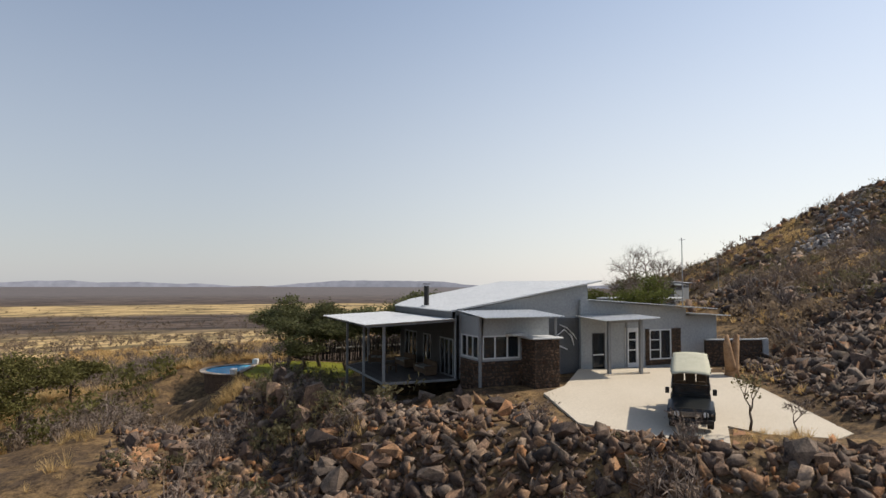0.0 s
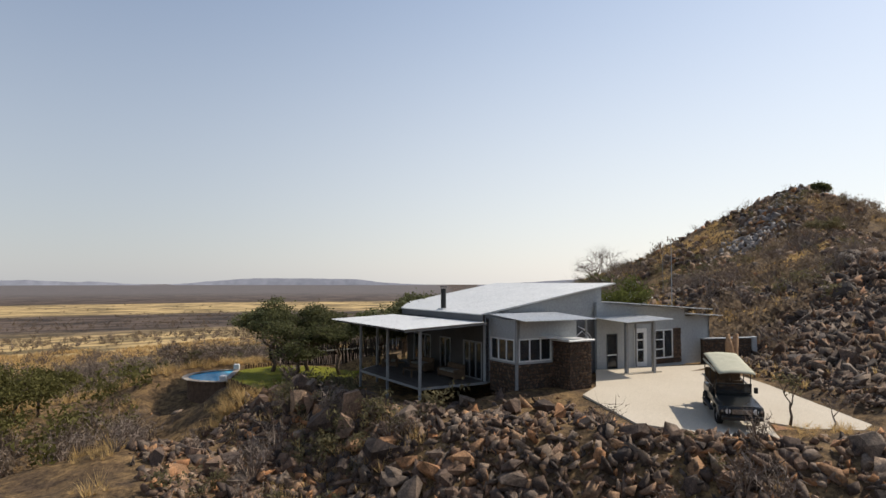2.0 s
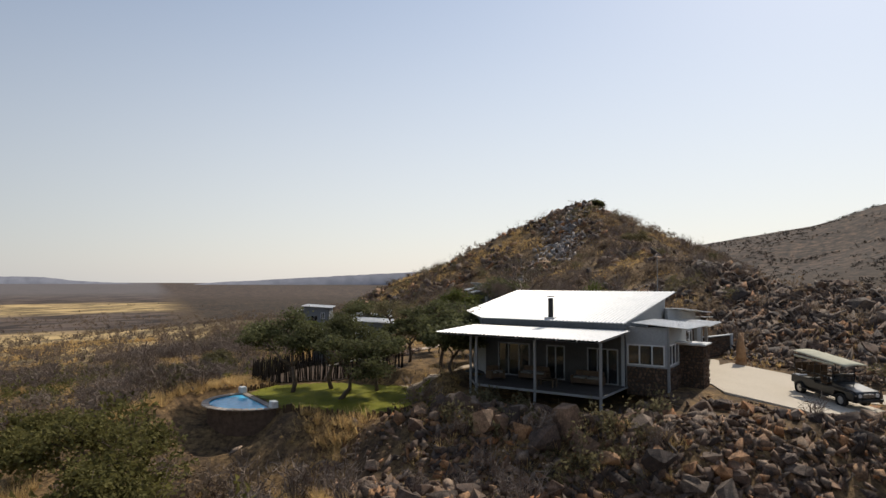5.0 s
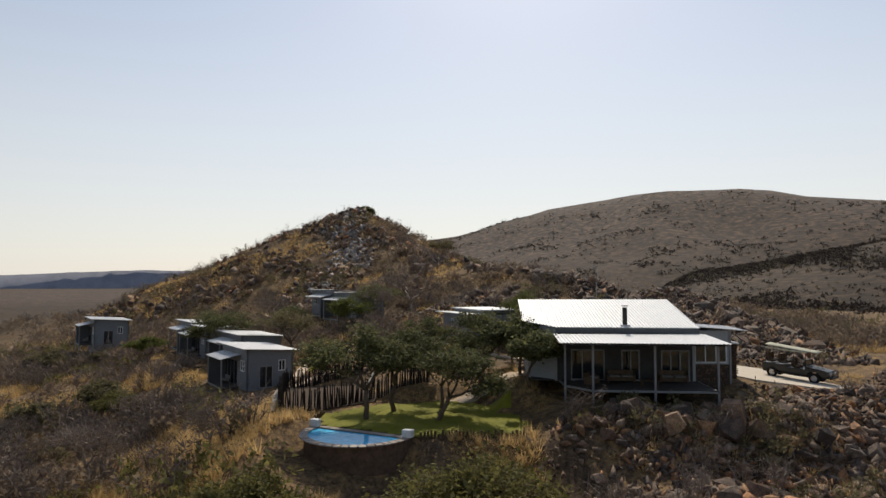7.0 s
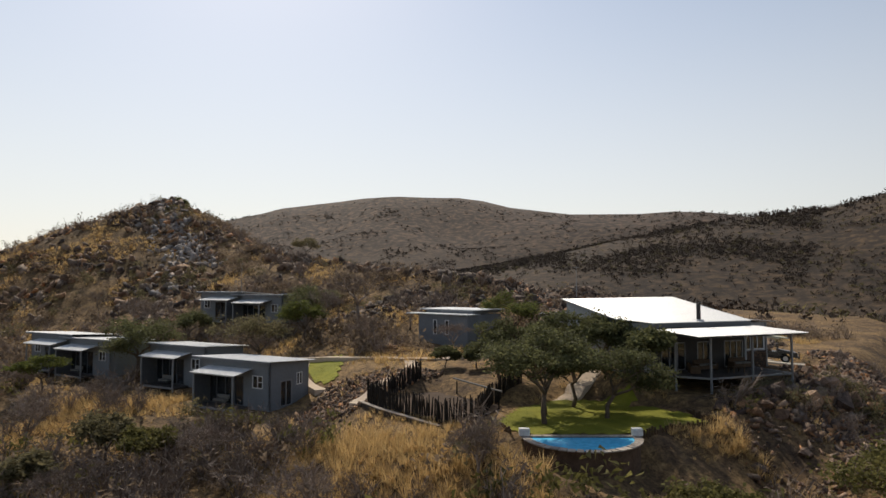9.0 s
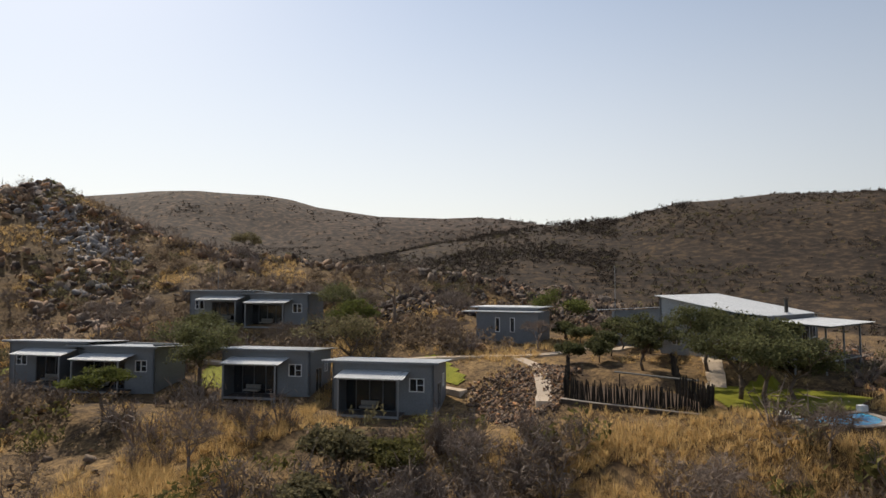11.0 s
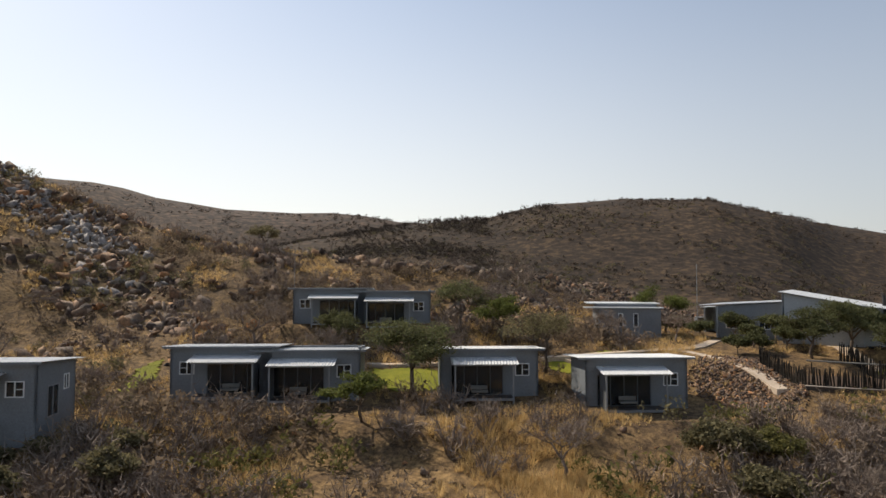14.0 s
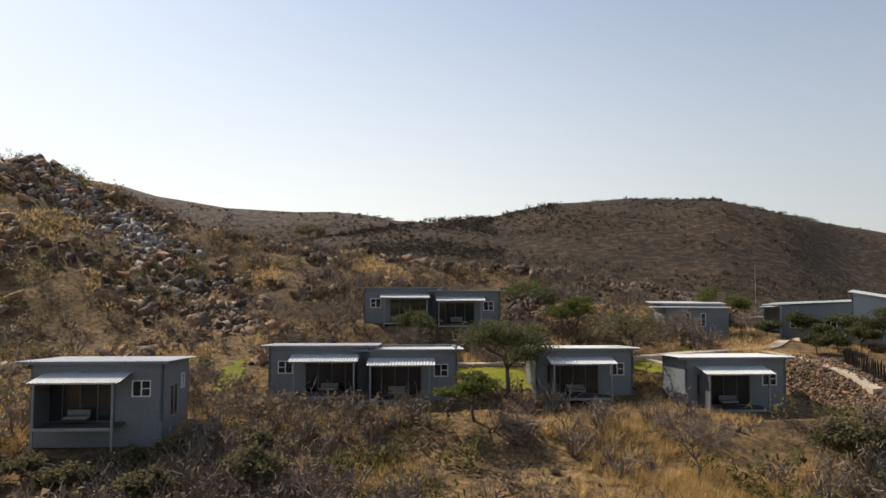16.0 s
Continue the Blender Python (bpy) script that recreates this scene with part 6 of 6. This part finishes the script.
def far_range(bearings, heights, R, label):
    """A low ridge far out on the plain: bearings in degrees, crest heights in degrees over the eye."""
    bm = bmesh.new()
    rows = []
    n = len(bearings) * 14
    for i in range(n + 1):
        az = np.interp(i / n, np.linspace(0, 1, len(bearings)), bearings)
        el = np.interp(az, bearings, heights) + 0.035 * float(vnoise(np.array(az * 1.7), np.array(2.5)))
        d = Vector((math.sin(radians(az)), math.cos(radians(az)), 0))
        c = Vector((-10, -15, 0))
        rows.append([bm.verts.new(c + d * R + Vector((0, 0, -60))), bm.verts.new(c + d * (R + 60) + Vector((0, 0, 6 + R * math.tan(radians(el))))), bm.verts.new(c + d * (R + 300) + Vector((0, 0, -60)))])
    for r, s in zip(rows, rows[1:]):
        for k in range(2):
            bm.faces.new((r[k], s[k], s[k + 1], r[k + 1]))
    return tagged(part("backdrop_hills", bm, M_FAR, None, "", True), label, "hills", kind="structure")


far_range([-108, -103, -100, -98, -96, -94.5, -93, -91.5, -90, -88.3, -86, -80], [-0.5, -0.1, 0.05, 0.12, -0.05, -0.05, 0.03, -0.1, -0.15, -0.12, -0.3, -0.6], 4100, "low hills far out on the plain, blue-grey with painted haze")
far_range([-84, -80, -78, -76, -74, -70, -68, -66.8, -65, -58], [-0.5, -0.1, 0.05, 0.18, 0.2, 0.18, 0.15, 0.1, -0.15, -0.5], 4200, "flat-topped range far out on the plain, tinted with haze")
far_range([-56, -46, -40, -34, -30, -27, -22, -14], [-0.4, 0.2, 0.55, 0.9, 1.05, 1.0, 1.2, 1.0], 3600, "hills beyond the koppie, tinted with haze")


# ---- pole fences ----
def pole_fence(pts, label, hgt=1.75, step=0.17):
    f = thing("pole_fence", None, label, "fence", "rustic pole fences")
    shapes = []
    for k in range(6):
        bm = bmesh.new()
        tube(bm, [(0, 0, -0.4), (rng.uniform(-0.03, 0.03), 0, 0.5), (rng.uniform(-0.05, 0.05), rng.uniform(-0.04, 0.04), 1.0)], [0.055, 0.05, 0.035], 5)
        me = bpy.data.meshes.new("pole")
        bm.to_mesh(me)
        bm.free()
        me.materials.append(M_POLE)
        shapes.append(me)
    for (ax, ay), (bx, by) in zip(pts, pts[1:]):
        n = max(1, int(math.hypot(bx - ax, by - ay) / step))
        for i in range(n):
            x, y = ax + (bx - ax) * i / n, ay + (by - ay) * i / n
            o = new("pole", shapes[int(rng.integers(6))])
            o.parent = f
            o.matrix_local = Matrix.Translation((x + rng.normal(0, 0.03), y + rng.normal(0, 0.03), ground_z(x, y))) @ Euler((rng.normal(0, 0.05), rng.normal(0, 0.05), rng.uniform(0, 6.3))).to_matrix().to_4x4() @ Matrix.Diagonal((1, 1, hgt * rng.uniform(0.82, 1.15), 1))
    return f


pole_fence([(-26.0, 13.2), (-31.6, 8.9), (-31.0, 6.0), (-29.0, -0.2), (-26.2, 0.4)], "rustic palisade of dark weathered poles round the sunken yard", 1.5, 0.1)
pole_fence([(-26.2, 0.6), (-23.8, 4.4), (-19.6, 7.6)], "rustic palisade of dark weathered poles behind the lawn", 1.6, 0.13)
kerb = thing("yard_wall", None, "low grey retaining wall below the pole palisade", "wall")
for (ax, ay), (bx, by) in (((-31.9, 8.9), (-31.3, 6.0)), ((-31.3, 6.0), (-29.3, -0.4))):
    L = math.hypot(bx - ax, by - ay)
    mk = Matrix.Translation((ax, ay, 0)) @ Matrix.Rotation(math.atan2(by - ay, bx - ax), 4, 'Z')
    lo = min(ground_z(ax, ay), ground_z(bx, by))
    part("wall_body", box_bm(0, L, -0.25, 0.0, lo - 0.6, lo + 0.22), M_MORTAR, kerb).matrix_local = mk
    part("capping", box_bm(-0.03, L + 0.03, -0.3, 0.05, lo + 0.225, lo + 0.29, bevel=0.02), M_COPING, kerb).matrix_local = mk
rail = bmesh.new()
tube(rail, [(-24.5, 9.7, -0.45), (-23.6, 2.9, -0.47)], [0.08, 0.07], 6)
rail_ob = thing("pole_rail", None, "pale debarked rail pole on two uprights in the yard", "rail")
part("rail", rail, M_FABRIC, rail_ob)
for x, y in ((-24.4, 9.3), (-23.65, 3.3)):
    bm = bmesh.new()
    tube(bm, [(x, y, ground_z(x, y) - 0.3), (x, y, -0.6)], [0.06, 0.05], 6)
    part("upright", bm, M_POLE, rail_ob)

edging = thing("stake_edging", None, "short dark log stakes edging the lawn", "edging")
for (ax, ay), (bx, by) in (((-12.6, -5.4), (-18.9, -6.0)), ((-25.9, -3.0), (-25.9, -0.2)), ((-12.0, -2.0), (-12.6, -5.2))):
    n = int(math.hypot(bx - ax, by - ay) / 0.2)
    for i in range(n):
        x, y = ax + (bx - ax) * i / n, ay + (by - ay) * i / n
        bm = bmesh.new()
        tube(bm, [(x, y, -2.3), (x + rng.normal(0, 0.02), y, -1.55 + rng.uniform(-0.12, 0.15))], [0.08, 0.07], 6)
        part("stake", bm, M_WOODD, edging)


# ---- masts ----
def mast(x, y, top, label):
    z = ground_z(x, y)
    m = thing("antenna_mast", None, label, "mast", "thin antenna masts")
    bm = bmesh.new()
    tube(bm, [(x, y, z - 0.3), (x, y, top)], [0.045, 0.03], 6)
    part("pole", bm, M_POST, m)
    bm = bmesh.new()
    tube(bm, [(x - 0.35, y, top - 0.15), (x + 0.35, y, top - 0.15)], [0.02, 0.02], 4)
    part("antenna", bm, M_POST, m)


mast(-3.75, 24.6, 8.9, "thin pale antenna mast behind the lodge wing")
mast(-37.9, 64.0, 10.2, "thin pale antenna mast on the slope above the cabins")


# ---- low stone wall, forked stump, logs, saplings ----
w = thing("garden_wall", None, "low brown stone yard wall with a grey end pier", "wall")
dx, dy = 1.2, 3.9
ang = math.atan2(dy, dx)
mw = Matrix.Translation((0.85, 22.2, 0)) @ Matrix.Rotation(ang, 4, 'Z')
core = part("core", box_bm(0, 4.0, 0.0, 0.3, -0.8, 1.66), M_MORTAR, w)
core.matrix_local = mw
stones_face(core, 0.0, 3.9, -0.4, 1.62, Matrix.Identity(4), 0.24)
pier = part("end_pier", box_bm(3.95, 4.35, -0.1, 0.35, -0.8, 1.78, bevel=0.02), M_WALL, w)
pier.matrix_local = mw
cp = part("coping", box_bm(-0.05, 4.0, -0.06, 0.36, 1.66, 1.74, bevel=0.015), M_WALL, w)
cp.matrix_local = mw

M_STUMP = mat("weathered_orange_wood", (0.22, 0.12, 0.06), (0.42, 0.27, 0.16), 2.5, 0.9, 0, 0.8, 0.03)
st = thing("dead_stump", Matrix.Translation((3.6, 21.4, ground_z(3.6, 21.4) - 0.1)), "thick forked dead tree stump with bare orange wood", "stump")
bm = bmesh.new()
tube(bm, [(0, 0, 0), (0.0, 0.1, 0.7), (-0.1, 0.38, 1.6), (0.05, 0.5, 2.7)], [0.46, 0.38, 0.30, 0.14], 9)
tube(bm, [(0.0, 0.05, 0.4), (0.15, -0.3, 1.1), (0.1, -0.42, 2.1), (0.0, -0.3, 2.7)], [0.36, 0.31, 0.23, 0.09], 9)
tube(bm, [(0.1, -0.35, 1.7), (0.2, -0.7, 2.3)], [0.10, 0.04], 7)
part("trunk", bm, M_STUMP, st, "", True)

logs = thing("log_pile", None, "heap of cut orange-brown logs and branches", "log pile")
for k in range(46):
    a, t = rng.uniform(0, 6.28), rng.uniform(-0.35, 0.35)
    L = rng.uniform(0.7, 1.5)
    x, y = -25.4 + rng.normal(0, 0.8), 25.4 + rng.normal(0, 0.8)
    z = ground_z(x, y) + 0.1 + max(0, 0.9 - 0.6 * math.hypot(x + 25.4, y - 25.4)) * rng.uniform(0, 1)
    bm = bmesh.new()
    d = Vector((math.cos(a) * math.cos(t), math.sin(a) * math.cos(t), math.sin(t))) * L / 2
    c = Vector((x, y, z))
    tube(bm, [c - d, c + d], [rng.uniform(0.05, 0.11)] * 2, 6)
    part("log", bm, M_STUMP, logs)

bed = tagged(part("soil_bed", prism(bmesh.new(), [(13.9, 10.3), (16.2, 12.6), (14.6, 14.4), (11.8, 12.6)], lambda x, y: drive_z(x, y) - 0.5, lambda x, y: drive_z(x, y) - 0.02), M_SOIL), "triangle of red soil beside the drive", "soil", kind="structure")
tree("sapling", 12.7, 12.6, 2.5, "slim young tree with sparse leaves in the soil bed", M_LEAFD, 201, 0.5, 1.0, 60, 0.08, forks=2, lift=0.8, sink=-0.1)
tree("sapling", 14.2, 13.4, 1.7, "slim bare sapling in the soil bed", None, 203, 0.8, forks=2, sink=-0.1)
plant("bed_grass", TUFT, 60, (12.0, 15.6, 10.8, 14.2), None, 0.25, 0.6, "dry tufts in the soil bed", M_STRAW, "grass", pad=-0.2)


# ---- veranda furniture ----
def sofa(x, y, label, wide=1.8, turn=0.0):
    s = thing("veranda_sofa", Matrix.Translation((x, y, 0)) @ Matrix.Rotation(turn, 4, 'Z'), label, "sofa", "veranda seats")
    part("seat", box_bm(-wide / 2, wide / 2, -0.4, 0.35, 0.18, 0.45, bevel=0.04), M_WOODD, s)
    part("backrest", box_bm(-wide / 2, wide / 2, 0.25, 0.42, 0.4, 0.88, bevel=0.05), M_WOODD, s)
    for q in (-1, 1):
        part("armrest", box_bm(q * wide / 2 - 0.09, q * wide / 2 + 0.09, -0.4, 0.35, 0.1, 0.62, bevel=0.04), M_WOODD, s)
        part("cushion", box_bm(q * wide / 4 - wide / 4 + 0.06, q * wide / 4 + wide / 4 - 0.06, -0.38, 0.26, 0.45, 0.57, bevel=0.04), M_FABRIC, s)


sofa(-2.0, 3.2, "dark woven veranda sofa with pale cushions")
sofa(-5.6, 3.2, "dark woven veranda sofa with pale cushions")
sofa(-7.8, 2.0, "dark woven veranda armchair with a pale cushion", 0.9, radians(60))
t = thing("veranda_table", Matrix.Translation((-4.0, 1.6, 0)), "low dark wooden veranda table", "table")
part("tabletop", box_bm(-0.6, 0.6, -0.35, 0.35, 0.42, 0.47, bevel=0.015), M_WOODD, t)
for x in (-0.52, 0.52):
    for y in (-0.28, 0.28):
        part("leg", box_bm(x - 0.035, x + 0.035, y - 0.035, y + 0.035, 0.0, 0.42), M_WOODD, t)
# curved white wall ornament on the dark feature wall
orn = thing("wall_ornament", None, "pale curved metal wall ornament on the dark wall", "ornament")
for pts in ([(0.13, 10.9, 2.2), (0.13, 11.5, 2.6), (0.13, 12.0, 2.2), (0.13, 12.2, 1.6)], [(0.13, 11.2, 2.9), (0.13, 11.7, 2.7), (0.13, 12.1, 2.35), (0.13, 12.4, 2.0)], [(0.13, 10.7, 1.5), (0.13, 11.2, 1.6), (0.13, 11.7, 1.4)]):
    bm = bmesh.new()
    tube(bm, pts, [0.03, 0.05, 0.05, 0.02][:len(pts)], 6)
    part("curve", bm, M_TRIM, orn)
